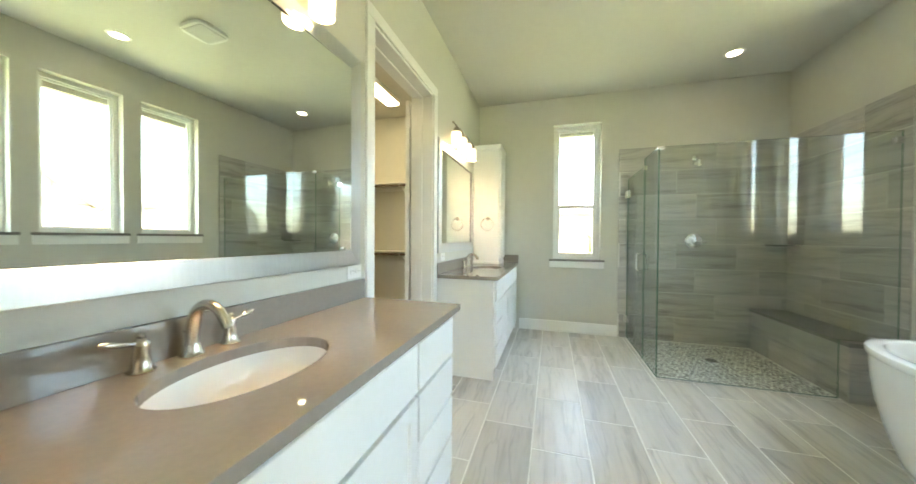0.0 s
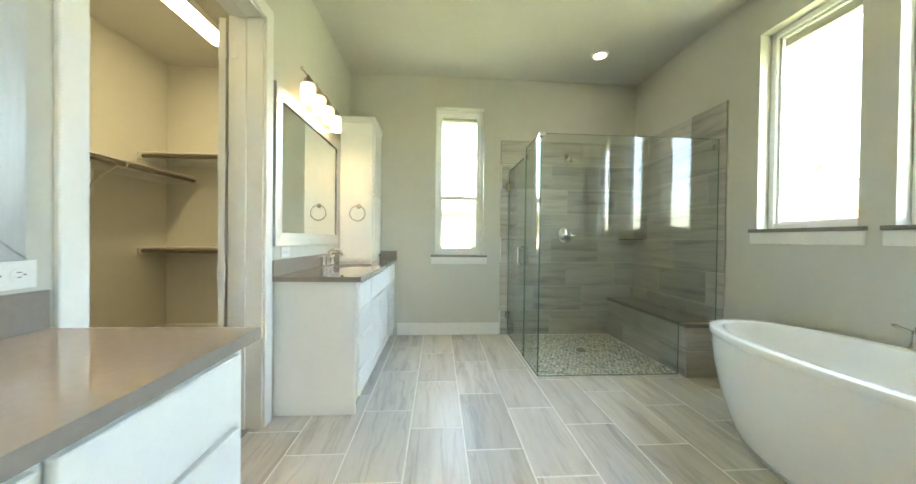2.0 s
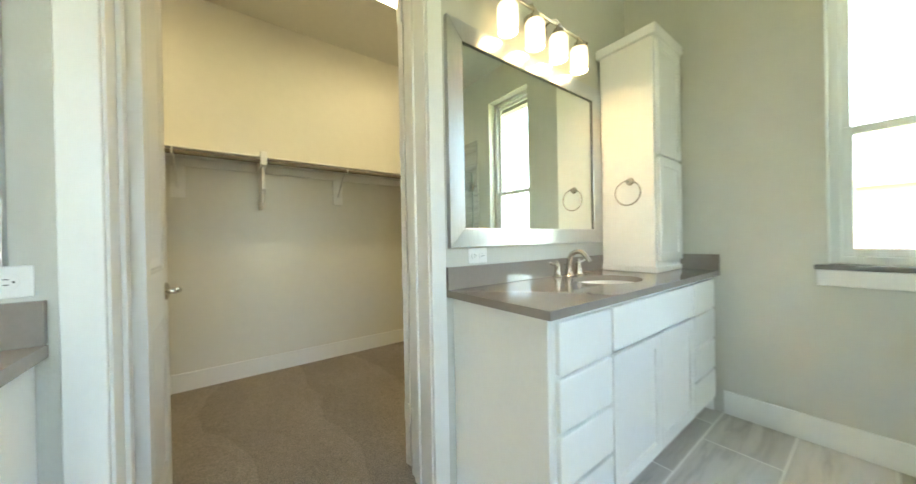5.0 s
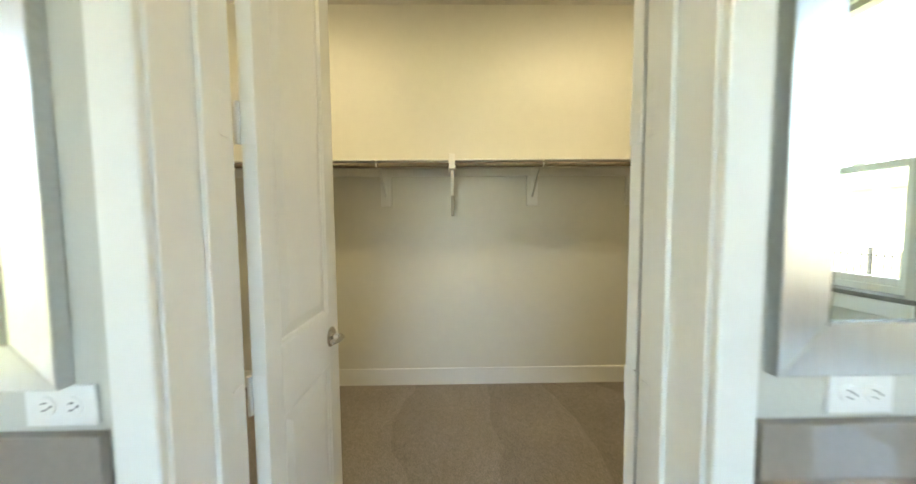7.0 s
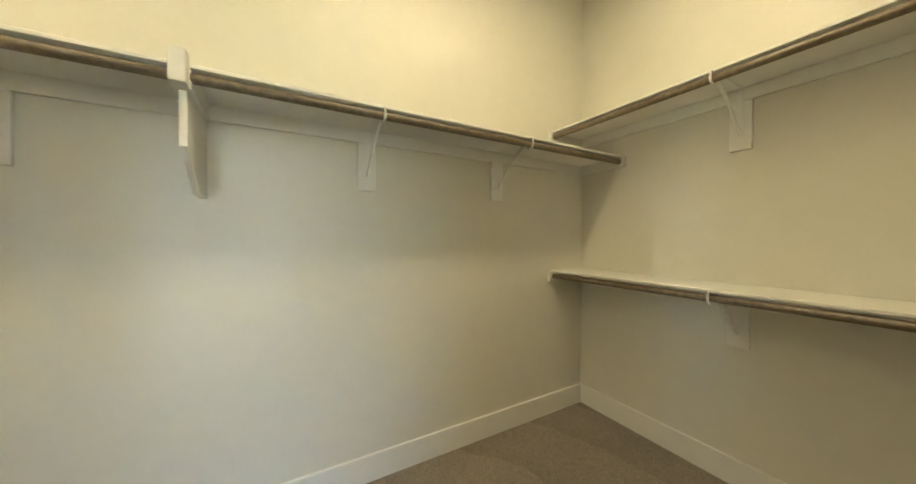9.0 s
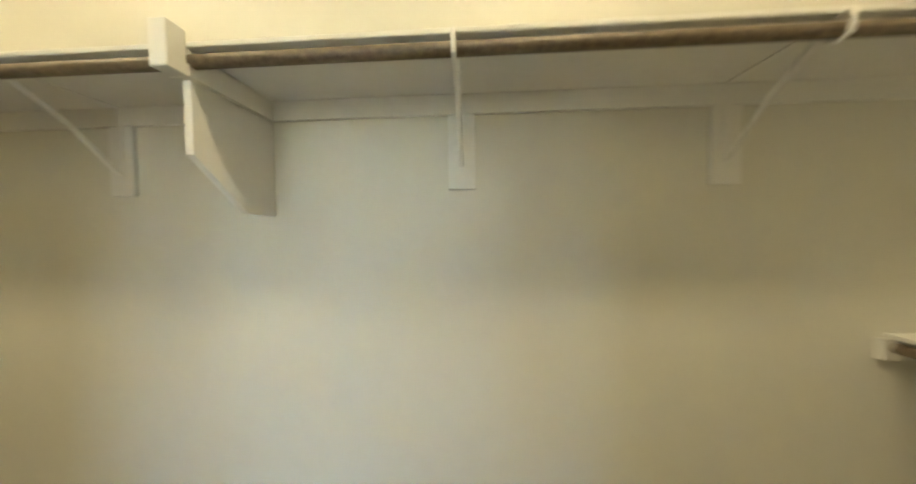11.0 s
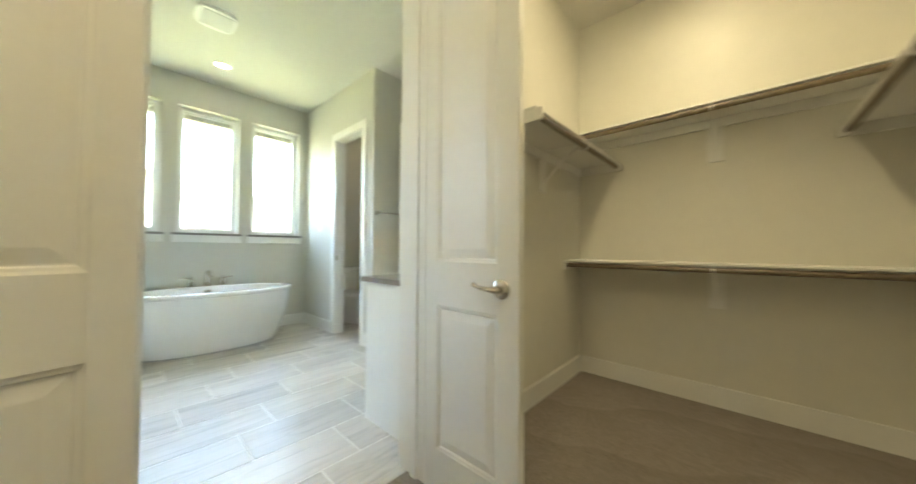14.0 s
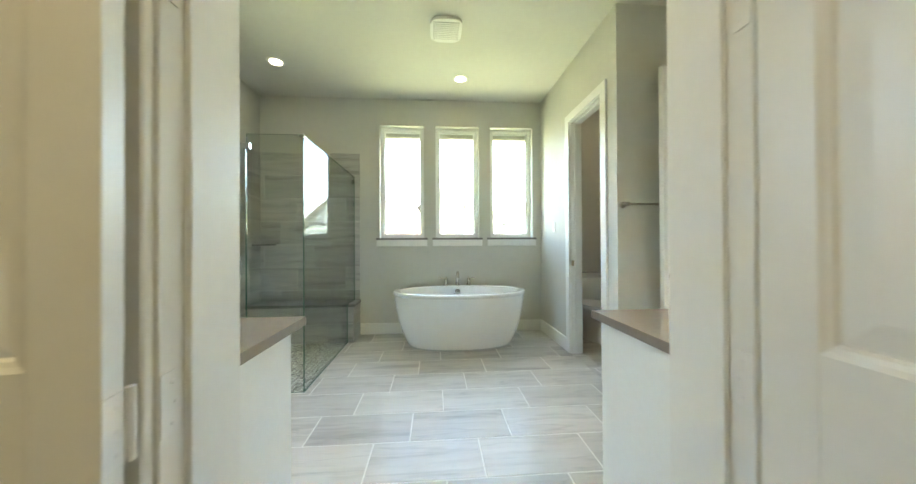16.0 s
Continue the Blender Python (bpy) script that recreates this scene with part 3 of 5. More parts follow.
def countertop(y0, y1, cx, cy, ax, ay, end_splash, label):
    """Quartz slab with an oval cut-out, backsplash and bowl."""
    c = thing("countertop", (0.27, (y0 + y1) / 2, CT - 0.03), label, "countertop", "vanity tops")
    x0, x1 = 0.003, 0.548
    ang = sorted([k * math.tau / 48 for k in range(48)] + [math.atan2(sy - cy, sx - cx) % math.tau for sx in (x0, x1) for sy in (y0, y1)])
    bm = bmesh.new()
    rings = {"ti": [], "to": [], "bi": [], "bo": []}
    for a in ang:
        dx, dy = math.cos(a), math.sin(a)
        r = 1 / math.hypot(dx / ax, dy / ay)
        e = (cx + dx * r, cy + dy * r)
        k = min(((x1 if dx > 0 else x0) - cx) / dx if abs(dx) > 1e-9 else 9e9, ((y1 if dy > 0 else y0) - cy) / dy if abs(dy) > 1e-9 else 9e9)
        o = (cx + dx * k, cy + dy * k)
        rings["ti"].append(bm.verts.new((*e, CT)))
        rings["bi"].append(bm.verts.new((*e, CT - 0.03)))
        rings["to"].append(bm.verts.new((*o, CT)))
        rings["bo"].append(bm.verts.new((*o, CT - 0.03)))
    n = len(ang)
    for a, b in (("ti", "to"), ("to", "bo"), ("bo", "bi"), ("bi", "ti")):
        A, B = rings[a], rings[b]
        for k in range(n):
            bm.faces.new((A[k], A[(k + 1) % n], B[(k + 1) % n], B[k]))
    rim = [e for e in bm.edges if all(v in rings["to"] for v in e.verts) or all(v in rings["ti"] for v in e.verts)]
    bmesh.ops.bevel(bm, geom=rim, offset=0.002, segments=2, affect="EDGES", clamp_overlap=True)
    part("slab", bm, QUARTZ, c)
    part("backsplash", box((0.0005, y0 + 0.001, CT + 0.0003), (0.020, y1 - 0.001, CT + 0.10), 0.0015), QUARTZ, c)
    if end_splash:
        part("end_splash", box((0.0205, y1 - 0.020, CT + 0.0003), (0.546, y1 - 0.0006, CT + 0.10), 0.0015), QUARTZ, c)
    s = thing("sink", (cx, cy, CT - 0.17), "white oval undermount ceramic sink bowl", "sink", "vanity sinks")
    prof = []
    for k in range(13):
        u = k / 12
        prof.append((math.sin(u * math.pi / 2) ** 0.75 * 1.03 if k else 0.0, -0.165 + 0.135 * (1 - math.cos(u * math.pi / 2)) ** 1.0))
    prof += [(1.12, -0.0302), (1.12, -0.045), (1.04, -0.05)]
    part("bowl", lathe(prof, pose(cx, cy, CT), 48, ax=ax, ay=ay, cap=False), CERAMIC, s, smooth=True)
    part("drain", lathe([(0.0, 0.004), (0.018, 0.004), (0.022, 0.002), (0.022, -0.002)], pose(cx, cy, CT - 0.163), 20, cap=False), NICKEL, s, smooth=True)
    part("overflow", lathe([(0.0, 0.003), (0.007, 0.003), (0.008, 0.0)], pose(cx + ax * 0.93, cy, CT - 0.075, 0, -75, 0), 12, cap=False), NICKEL, s, smooth=True)


def arc(c, r, a0, a1, n, u=(1, 0, 0), w=(0, 0, 1)):
    c, u, w = Vector(c), Vector(u), Vector(w)
    return [c + u * r * math.cos(a0 + (a1 - a0) * k / n) + w * r * math.sin(a0 + (a1 - a0) * k / n) for k in range(n + 1)]


def faucet(name, x, y, z, spread, size, label, turn=0.0):
    """Widespread faucet on a deck, spout towards local +x."""
    f = new(name)
    BASE[f] = Vector((0, 0, 0))
    tagged(f, label, "faucet", "faucets")
    k = size
    sp = part("spout", lathe([(0.0, 0), (0.028, 0), (0.029, 0.005), (0.024, 0.010), (0.021, 0.02), (0.018, 0.035)], pose(0, 0, 0) @ Matrix.Scale(k, 4), 24), NICKEL, f, smooth=True)
    pts = [(0, 0, 0.03), (0.0, 0, 0.06), (0.004, 0, 0.085)] + [tuple(p) for p in arc((0.062, 0, 0.088), 0.056, math.pi * 0.97, math.pi * 0.20, 14)] + [(0.122, 0, 0.105), (0.130, 0, 0.088)]
    rs = [0.016] * 3 + [0.016 - 0.0035 * i / 14 for i in range(15)] + [0.0135, 0.0135]
    part("neck", tube([Vector(p) * k for p in pts], [r * k for r in rs], seg=16), NICKEL, sp, smooth=True)
    part("lift_rod", tube([Vector((-0.024, 0, 0.01)) * k, Vector((-0.024, 0, 0.062)) * k], 0.003 * k), NICKEL, sp, smooth=True)
    part("lift_knob", lathe([(0, 0), (0.005, 0.001), (0.007, 0.006), (0.005, 0.012), (0, 0.014)], pose(-0.024 * k, 0, 0.06 * k) @ Matrix.Scale(k, 4), 12, cap=False), NICKEL, sp, smooth=True)
    for s in (-1, 1):
        h = part("handle", lathe([(0, 0), (0.026, 0), (0.027, 0.004), (0.021, 0.010), (0.0175, 0.028), (0.0145, 0.055), (0.016, 0.060), (0.016, 0.070), (0.012, 0.076), (0.007, 0.081), (0.009, 0.087), (0.006, 0.093), (0, 0.095)], pose(-0.004, s * spread, 0) @ Matrix.Scale(k, 4), 20), NICKEL, f, smooth=True)
        lv = [(-0.004, s * (spread + d * k), 0.071 * k + dz * k) for d, dz in ((0.0, 0), (0.02, 0.001), (0.045, 0.006), (0.066, 0.012), (0.075, 0.015))]
        part("lever", tube(lv, [0.006 * k, 0.0055 * k, 0.0075 * k, 0.0085 * k, 0.004 * k], seg=12), NICKEL, h, smooth=True)
    f.matrix_basis = pose(x, y, z, 0, 0, turn)
    return f


V1 = (-0.075, 1.667)
V2 = (2.822, 4.473)
vanity(*V1, 0.345, 1.24, "white painted vanity cabinet with drawers beside the closet doorway")
vanity(V2[0], V2[1], 3.19, 4.08, "white painted vanity cabinet with drawers under the storage tower")
S1, S2 = (0.25, 0.835), (0.285, 3.61)
countertop(-0.088, 1.687, *S1, 0.147, 0.218, False, "polished taupe quartz vanity top with backsplash")
countertop(2.785, 4.474, *S2, 0.152, 0.205, True, "polished taupe quartz vanity top with end splash")
faucet("sink_faucet", 0.056, 0.825, CT, 0.106, 0.98, "brushed nickel widespread faucet with two lever handles")
faucet("sink_faucet", 0.062, S2[1], CT, 0.104, 0.98, "brushed nickel widespread faucet with two lever handles")


def framed_mirror(y0, y1, z0, z1, label, lean=0.0, w=0.075):
    m = thing("wall_mirror", (0, (y0 + y1) / 2, z0), label, "mirror", "vanity mirrors")
    def rail(poly, nm):
        bm = bmesh.new()
        a = [bm.verts.new((0.002, *p)) for p in poly]
        inner = 0.022
        b = [bm.verts.new((0.026 if i < 2 else inner, *p)) for i, p in enumerate(poly)]
        bm.faces.new(a)
        bm.faces.new(b[::-1])
        for i in range(4):
            bm.faces.new((a[i], b[i], b[(i + 1) % 4], a[(i + 1) % 4]))
        bmesh.ops.bevel(bm, geom=[e for e in bm.edges if all(v in b for v in e.verts)], offset=0.002, segments=1, affect="EDGES")
        part(nm, bm, FRAME, m)
    rail([(y0, z0), (y1, z0), (y1 - w, z0 + w), (y0 + w, z0 + w)], "bottom_rail")
    rail([(y1, z1), (y0, z1), (y0 + w, z1 - w), (y1 - w, z1 - w)], "top_rail")
    rail([(y0, z1), (y0, z0), (y0 + w, z0 + w), (y0 + w, z1 - w)], "side_rail")
    rail([(y1, z0), (y1, z1), (y1 - w, z1 - w), (y1 - w, z0 + w)], "side_rail")
    gl = box((-0.004, -(y1 - y0) / 2 + w - 0.006, z0 + w - 0.006), (0.0, (y1 - y0) / 2 - w + 0.006, z1 - w + 0.006))
    bmesh.ops.transform(gl, matrix=pose(0.011, (y0 + y1) / 2, 0, 0, 0, lean), verts=gl.verts)
    part("mirror_glass", gl, MIRROR, m)
    b = bmesh.new()
    for lo, hi in (((0.012, y0 + w - 0.004, z0 + w - 0.004), (0.0215, y0 + w, z1 - w)), ((0.012, y1 - w, z0 + w - 0.004), (0.020, y1 - w + 0.004, z1 - w)), ((0.012, y0 + w, z0 + w - 0.004), (0.020, y1 - w, z0 + w)), ((0.012, y0 + w, z1 - w), (0.020, y1 - w, z1 - w + 0.004))):
        box(lo, hi, bm=b)
    part("inner_lip", b, DARK, m)


framed_mirror(-0.03, 1.634, 1.060, 2.102, "wide wall mirror in a brushed silver frame", -0.7)
framed_mirror(2.798, 4.052, 1.065, 2.083, "rectangular wall mirror in a brushed silver frame", 0.0, 0.088)


def vanity_light(cy, z, label):
    v = thing("vanity_light", (0, cy, z), label, "wall lamp", "vanity lights")
    part("backplate", lathe([(0, 0.0), (0.06, 0.0), (0.06, 0.012), (0.05, 0.02), (0.02, 0.026), (0, 0.027)], pose(0.001, cy, z, 0, 90, 0), 28, ax=1.0, ay=1.5, cap=False), NICKEL, v, smooth=True)
    part("stem", tube([(0.02, cy, z), (0.078, cy, z + 0.012)], 0.009), NICKEL, v, smooth=True)
    part("bar", tube([(0.078, cy - 0.38, z + 0.012), (0.078, cy + 0.38, z + 0.012)], 0.0075), NICKEL, v, smooth=True)
    for s in (-1, 1):
        part("finial", lathe([(0, 0), (0.010, 0.003), (0.012, 0.010), (0.008, 0.016), (0.006, 0.020), (0, 0.023)], pose(0.078, cy + s * 0.38, z + 0.012, -90 * s, 0, 0), 14, cap=False), NICKEL, v, smooth=True)
        part("scroll", tube([(0.03, cy + s * 0.03, z - 0.01), (0.06, cy + s * 0.07, z + 0.035), (0.066, cy + s * 0.10, z + 0.05), (0.078, cy + s * 0.13, z + 0.02)], 0.006), NICKEL, v, smooth=True)
    for k in range(4):
        y = cy + (k - 1.5) * 0.2
        a = part("socket", lathe([(0, 0.0), (0.012, 0.0), (0.012, -0.02), (0.027, -0.030), (0.031, -0.050), (0.033, -0.070), (0, -0.070)], pose(0.083, y, z + 0.012), 20, cap=False), NICKEL, v, smooth=True)
        part("arm", tube([(0.078, y, z + 0.012), (0.083, y, z + 0.012)], 0.008), NICKEL, a, smooth=True)
        part("shade", lathe([(0.030, -0.062), (0.044, -0.066), (0.050, -0.078), (0.052, -0.14), (0.049, -0.195), (0.046, -0.196), (0.045, -0.19), (0.048, -0.14), (0.046, -0.085), (0.03, -0.072)], pose(0.083, y, z + 0.012), 28, cap=False), SHADE, v, "lit opal glass shade", smooth=True)
        part("bulb", lathe([(0, -0.0705), (0.012, -0.0706), (0.014, -0.09), (0.022, -0.115), (0.024, -0.132), (0.017, -0.15), (0, -0.157)], pose(0.083, y, z + 0.012), 16, cap=False), BULB, a, "glowing warm bulb", smooth=True)
    return v


vanity_light(0.98, 2.262, "brushed nickel four-light vanity fixture with lit shades")
vanity_light(3.417, 2.272, "brushed nickel four-light vanity fixture with lit shades")

tower = thing("storage_tower", (0.2, 4.27, CT), "tall white painted cabinet standing on the vanity top", "cabinet")
TY0, TY1, TX, TZ = 4.062, 4.472, 0.345, 2.345
part("body", box((0.022, TY0, CT + 0.001), (TX, TY1 - 0.021, TZ), 0.002), CAB, tower)
part("base_moulding", box((0.021, TY0 - 0.010, CT + 0.0008), (TX + 0.010, TY1 - 0.0215, CT + 0.035), 0.004), CAB, tower)
part("crown", box((0.001, TY0 - 0.018, TZ - 0.05), (TX + 0.024, TY1, TZ + 0.012), 0.006), CAB, tower)
shaker("upper_door", TX, TY0 + 0.03, TY1 - 0.035, 1.59, TZ - 0.065, tower, 0.05)
shaker("lower_door", TX, TY0 + 0.03, TY1 - 0.035, CT + 0.07, 1.572, tower, 0.05)

ring = thing("towel_ring", (0.204, TY0 - 0.03, 1.37), "round brushed nickel towel ring on the cabinet side", "towel ring")
part("rosette", lathe([(0, 0), (0.024, 0), (0.024, 0.006), (0.016, 0.012), (0.010, 0.03), (0.012, 0.036), (0, 0.038)], pose(0.208, TY0, 1.445, 90, 0, 0), 20), NICKEL, ring, smooth=True)
part("ring", tube([p for p in arc((0.204, TY0 - 0.032, 1.372), 0.076, 0, math.tau * 35 / 36, 35)], 0.0045, closed=True, seg=10), NICKEL, ring, smooth=True)


def outlet(y, z, wide=True):
    o = thing("outlet", (0.001, y, z), "white duplex power outlet mounted sideways", "outlet", "power outlets")
    part("cover_plate", box((0.0005, y - 0.058, z - 0.0355), (0.006, y + 0.058, z + 0.0355), 0.002), PLASTIC, o)
    for s in (-1, 1):
        f = part("receptacle", lathe([(0, 0.0), (0.0165, 0.0), (0.0165, 0.003), (0, 0.003)], pose(0.006, y + s * 0.022, z, 0, 90, 0), 18, cap=False), PLASTIC, o)
        b = bmesh.new()
        for dz in (-0.006, 0.006):
            box((0.0088, y + s * 0.022 - 0.005, z + dz - 0.001), (0.0095, y + s * 0.022 + 0.003, z + dz + 0.001), bm=b)
        box((0.0088, y + s * 0.022 + 0.007, z - 0.002), (0.0095, y + s * 0.022 + 0.011, z + 0.002), bm=b)
        part("slots", b, DARK, f)
    return o


outlet(2.968, 1.024)
outlet(1.612, 1.025)

# ---------------------------------------------------------------- shower
GX, GY, GT = 1.85, 3.323, 1.998
BX, BZ = 3.075, 0.447
bench = thing("shower_bench", (3.26, 3.9, 0), "tiled shower bench with dark stone seat", "bench")
part("core", box((BX + 0.012, GY - 0.06, -0.01), (XE - 0.013, YN - 0.013, BZ - 0.032)), SGROUT, bench)
part("seat_slab", box((BX - 0.012, GY - 0.082, BZ - 0.0315), (XE - 0.0125, YN - 0.0125, BZ), 0.003), SLAB, bench)

pane_f = thing("glass_partition", (2.4, GY, 0.01), "clear frameless fixed glass panel notched over the bench", "shower glass")


def glass_sheet(name, poly, axis, at, parent, t=0.010):
    g = part(name, prism(poly, axis, at - t / 2, at + t / 2), GLASS, parent)
    g.data.materials.append(GLASS_EDGE)
    for f in g.data.polygons:
        n = f.normal
        if abs(n["xyz".index(axis)]) < 0.5:
            f.material_index = 1
    g.visible_shadow = False
    return g


glass_sheet("glass_panel", [(GX + 0.006, 0.006), (BX - 0.014, 0.006), (BX - 0.014, BZ + 0.003), (XE - 0.014, BZ + 0.003), (XE - 0.014, GT), (GX + 0.006, GT)], "y", GY, pane_f)
part("wall_clip", box((XE - 0.06, GY - 0.014, GT - 0.09), (XE - 0.0125, GY + 0.014, GT - 0.045), 0.002), CHROME, pane_f)
part("floor_channel", box((GX, GY - 0.009, 0.0), (BX - 0.014, GY + 0.009, 0.0055)), SEAL, pane_f)
DY = 3.746
pane_s = thing("glass_partition", (GX, 3.52, 0.01), "clear frameless fixed glass return panel", "shower glass")
glass_sheet("glass_panel", [(GY - 0.005, 0.006), (DY - 0.003, 0.006), (DY - 0.003, GT), (GY - 0.005, GT)], "x", GX, pane_s)
part("corner_clip", box((GX - 0.014, GY - 0.014, GT - 0.022), (GX + 0.04, GY + 0.03, GT + 0.003), 0.003), CHROME, pane_s)
sdoor = thing("shower_door", (GX, 4.1, 0.012), "clear frameless glass shower door with square pull", "shower door")
glass_sheet("glass_panel", [(DY + 0.003, 0.014), (YN - 0.02, 0.014), (YN - 0.02, GT - 0.075), (DY + 0.003, GT - 0.075)], "x", GX, sdoor)
hdr = part("transom_clip", box((GX - 0.013, DY - 0.03, GT - 0.115), (GX + 0.013, DY + 0.03, GT - 0.07), 0.002), CHROME, sdoor)
for z in (0.24, 1.74):
    hg = part("hinge", box((GX - 0.016, YN - 0.075, z - 0.045), (GX + 0.016, YN - 0.0125, z + 0.045), 0.003), CHROME, sdoor)
    part("hinge_plate", box((GX - 0.03, YN - 0.018, z - 0.045), (GX + 0.03, YN - 0.0122, z + 0.045), 0.002), CHROME, hg)
for sgn in (-1, 1):
    hx = GX + sgn * 0.045
    pts = [(GX + sgn * 0.006, DY + 0.075, 0.885), (hx - sgn * 0.012, DY + 0.075, 0.885), (hx, DY + 0.075, 0.897), (hx, DY + 0.075, 1.043), (hx - sgn * 0.012, DY + 0.075, 1.055), (GX + sgn * 0.006, DY + 0.075, 1.055)]
    hd = part("pull", tube(pts, 0.0095, seg=12), CHROME, sdoor, smooth=True)
part("door_seal", box((GX - 0.007, YN - 0.0195, 0.014), (GX + 0.007, YN - 0.0125, GT - 0.075)), SEAL, sdoor)
part("pivot_block", box((GX - 0.012, DY - 0.002, 0.004), (GX + 0.012, DY + 0.03, 0.030), 0.002), CHROME, sdoor)

valve = thing("shower_valve", (2.532, YN - 0.013, 1.186), "round chrome shower valve with lever", "shower valve")
part("escutcheon", lathe([(0, 0), (0.085, 0), (0.085, 0.004), (0.07, 0.012), (0.03, 0.018), (0, 0.02)], pose(2.532, YN - 0.012, 1.186, 90, 0, 0), 32), CHROME, valve, smooth=True)
kn = part("knob", lathe([(0, 0), (0.022, 0), (0.023, 0.02), (0.018, 0.036), (0, 0.04)], pose(2.532, YN - 0.03, 1.186, 90, 0, 0), 24), CHROME, valve, smooth=True)
part("lever", tube([(2.532, YN - 0.07, 1.186), (2.60, YN - 0.078, 1.172), (2.635, YN - 0.082, 1.186)], [0.009, 0.007, 0.006]), CHROME, kn, smooth=True)
head = thing("wall_shower", (2.532, YN - 0.1, 2.08), "small chrome shower head on a bent arm", "shower head")
part("flange", lathe([(0, 0), (0.03, 0), (0.028, 0.006), (0.012, 0.012), (0, 0.013)], pose(2.532, YN - 0.012, 2.13, 90, 0, 0), 20), CHROME, head, smooth=True)
part("arm", tube([(2.532, YN - 0.015, 2.13), (2.532, YN - 0.07, 2.135), (2.532, YN - 0.11, 2.12), (2.532, YN - 0.14, 2.09)], 0.009), CHROME, head, smooth=True)
part("spray_head", lathe([(0, 0), (0.016, 0), (0.018, -0.02), (0.042, -0.05), (0.044, -0.062), (0.036, -0.066), (0, -0.066)], pose(2.532, YN - 0.135, 2.10, 40, 0, 0) @ pose(0, 0, 0), 24), CHROME, head, smooth=True)
cs = thing("corner_shelf", (3.35, 4.38, 1.14), "small grey stone corner shelf", "shelf")
part("slab", prism([(XE - 0.0125, YN - 0.0125), (XE - 0.0125, YN - 0.20)] + [(XE - 0.0125 - 0.19 * math.sin(a), YN - 0.0125 - 0.19 * math.cos(a)) for a in (0.3, 0.6, 0.9, 1.2)] + [(XE - 0.2, YN - 0.0125)], "z", 1.135, 1.152), SLAB, cs)

# ---------------------------------------------------------------- bathtub
TCX, TCY = 2.965, 2.022
tub = thing("bathtub", (TCX, TCY, 0), "white freestanding oval acrylic bathtub", "bathtub")


def oval(ax, ay, z, n=64, p=2.25):
    out = []
    for k in range(n):
        a = k * math.tau / n
        c, s = math.cos(a), math.sin(a)
        r = (abs(c) ** p + abs(s) ** p) ** (-1 / p)
        out.append((TCX + ax * c * r, TCY + ay * s * r, z))
    return out


def skin(loops, close_first=True, close_last=True):
    bm = bmesh.new()
    rings = [[bm.verts.new(p) for p in lp] for lp in loops]
    n = len(rings[0])
    for A, B in zip(rings, rings[1:]):
        for k in range(n):
            bm.faces.new((A[k], A[(k + 1) % n], B[(k + 1) % n], B[k]))
    if close_first:
        bm.faces.new(rings[0][::-1])
    if close_last:
        bm.faces.new(rings[-1])
    return bm


TH = 0.615
shell = [oval(0.285, 0.575, 0.0), oval(0.295, 0.585, 0.012)]
for u in (0.04, 0.10, 0.18, 0.3, 0.42, 0.55, 0.68, 0.8, 0.9, 1.0):
    g = math.sin(u * math.pi / 2) ** 0.85
    shell.append(oval(0.30 + 0.088 * g, 0.59 + 0.150 * g, 0.015 + (TH - 0.06) * u))
part("outer_shell", skin(shell, True, False), ACRYLIC, tub, smooth=True)
rim = [oval(0.378, 0.73, TH - 0.048), oval(0.396, 0.748, TH - 0.044), oval(0.402, 0.755, TH - 0.034), oval(0.403, 0.756, TH - 0.014), oval(0.399, 0.752, TH - 0.004), oval(0.390, 0.744, TH), oval(0.345, 0.70, TH + 0.001), oval(0.332, 0.688, TH - 0.006)]
inner = list(rim)
for u in (0.06, 0.15, 0.3, 0.5, 0.7, 0.85, 0.95, 1.0):
    g = 1 - u ** 2.6
    inner.append(oval(0.17 + 0.158 * g, 0.42 + 0.262 * g, TH - 0.006 - 0.46 * u))
part("rim_and_basin", skin(inner, False, True), ACRYLIC, tub, smooth=True)
part("foot_trim", skin([oval(0.292, 0.582, 0.0), oval(0.302, 0.592, 0.002), oval(0.302, 0.592, 0.012), oval(0.29, 0.58, 0.016)], False, False), SEAL, tub, smooth=True)
part("overflow", lathe([(0, 0.004), (0.032, 0.003), (0.036, 0.0)], pose(TCX + 0.318, TCY, TH - 0.075, 0, -80, 0), 24, cap=False), NICKEL, tub, "round nickel overflow plate", smooth=True)
part("drain", lathe([(0, 0.004), (0.03, 0.003), (0.034, 0.0)], pose(TCX + 0.05, TCY, TH - 0.465), 20, cap=False), NICKEL, tub, smooth=True)
faucet("tub_faucet", TCX + 0.367, TCY, TH + 0.001, 0.145, 1.18, "brushed nickel deck-mounted tub faucet with two levers", 180)

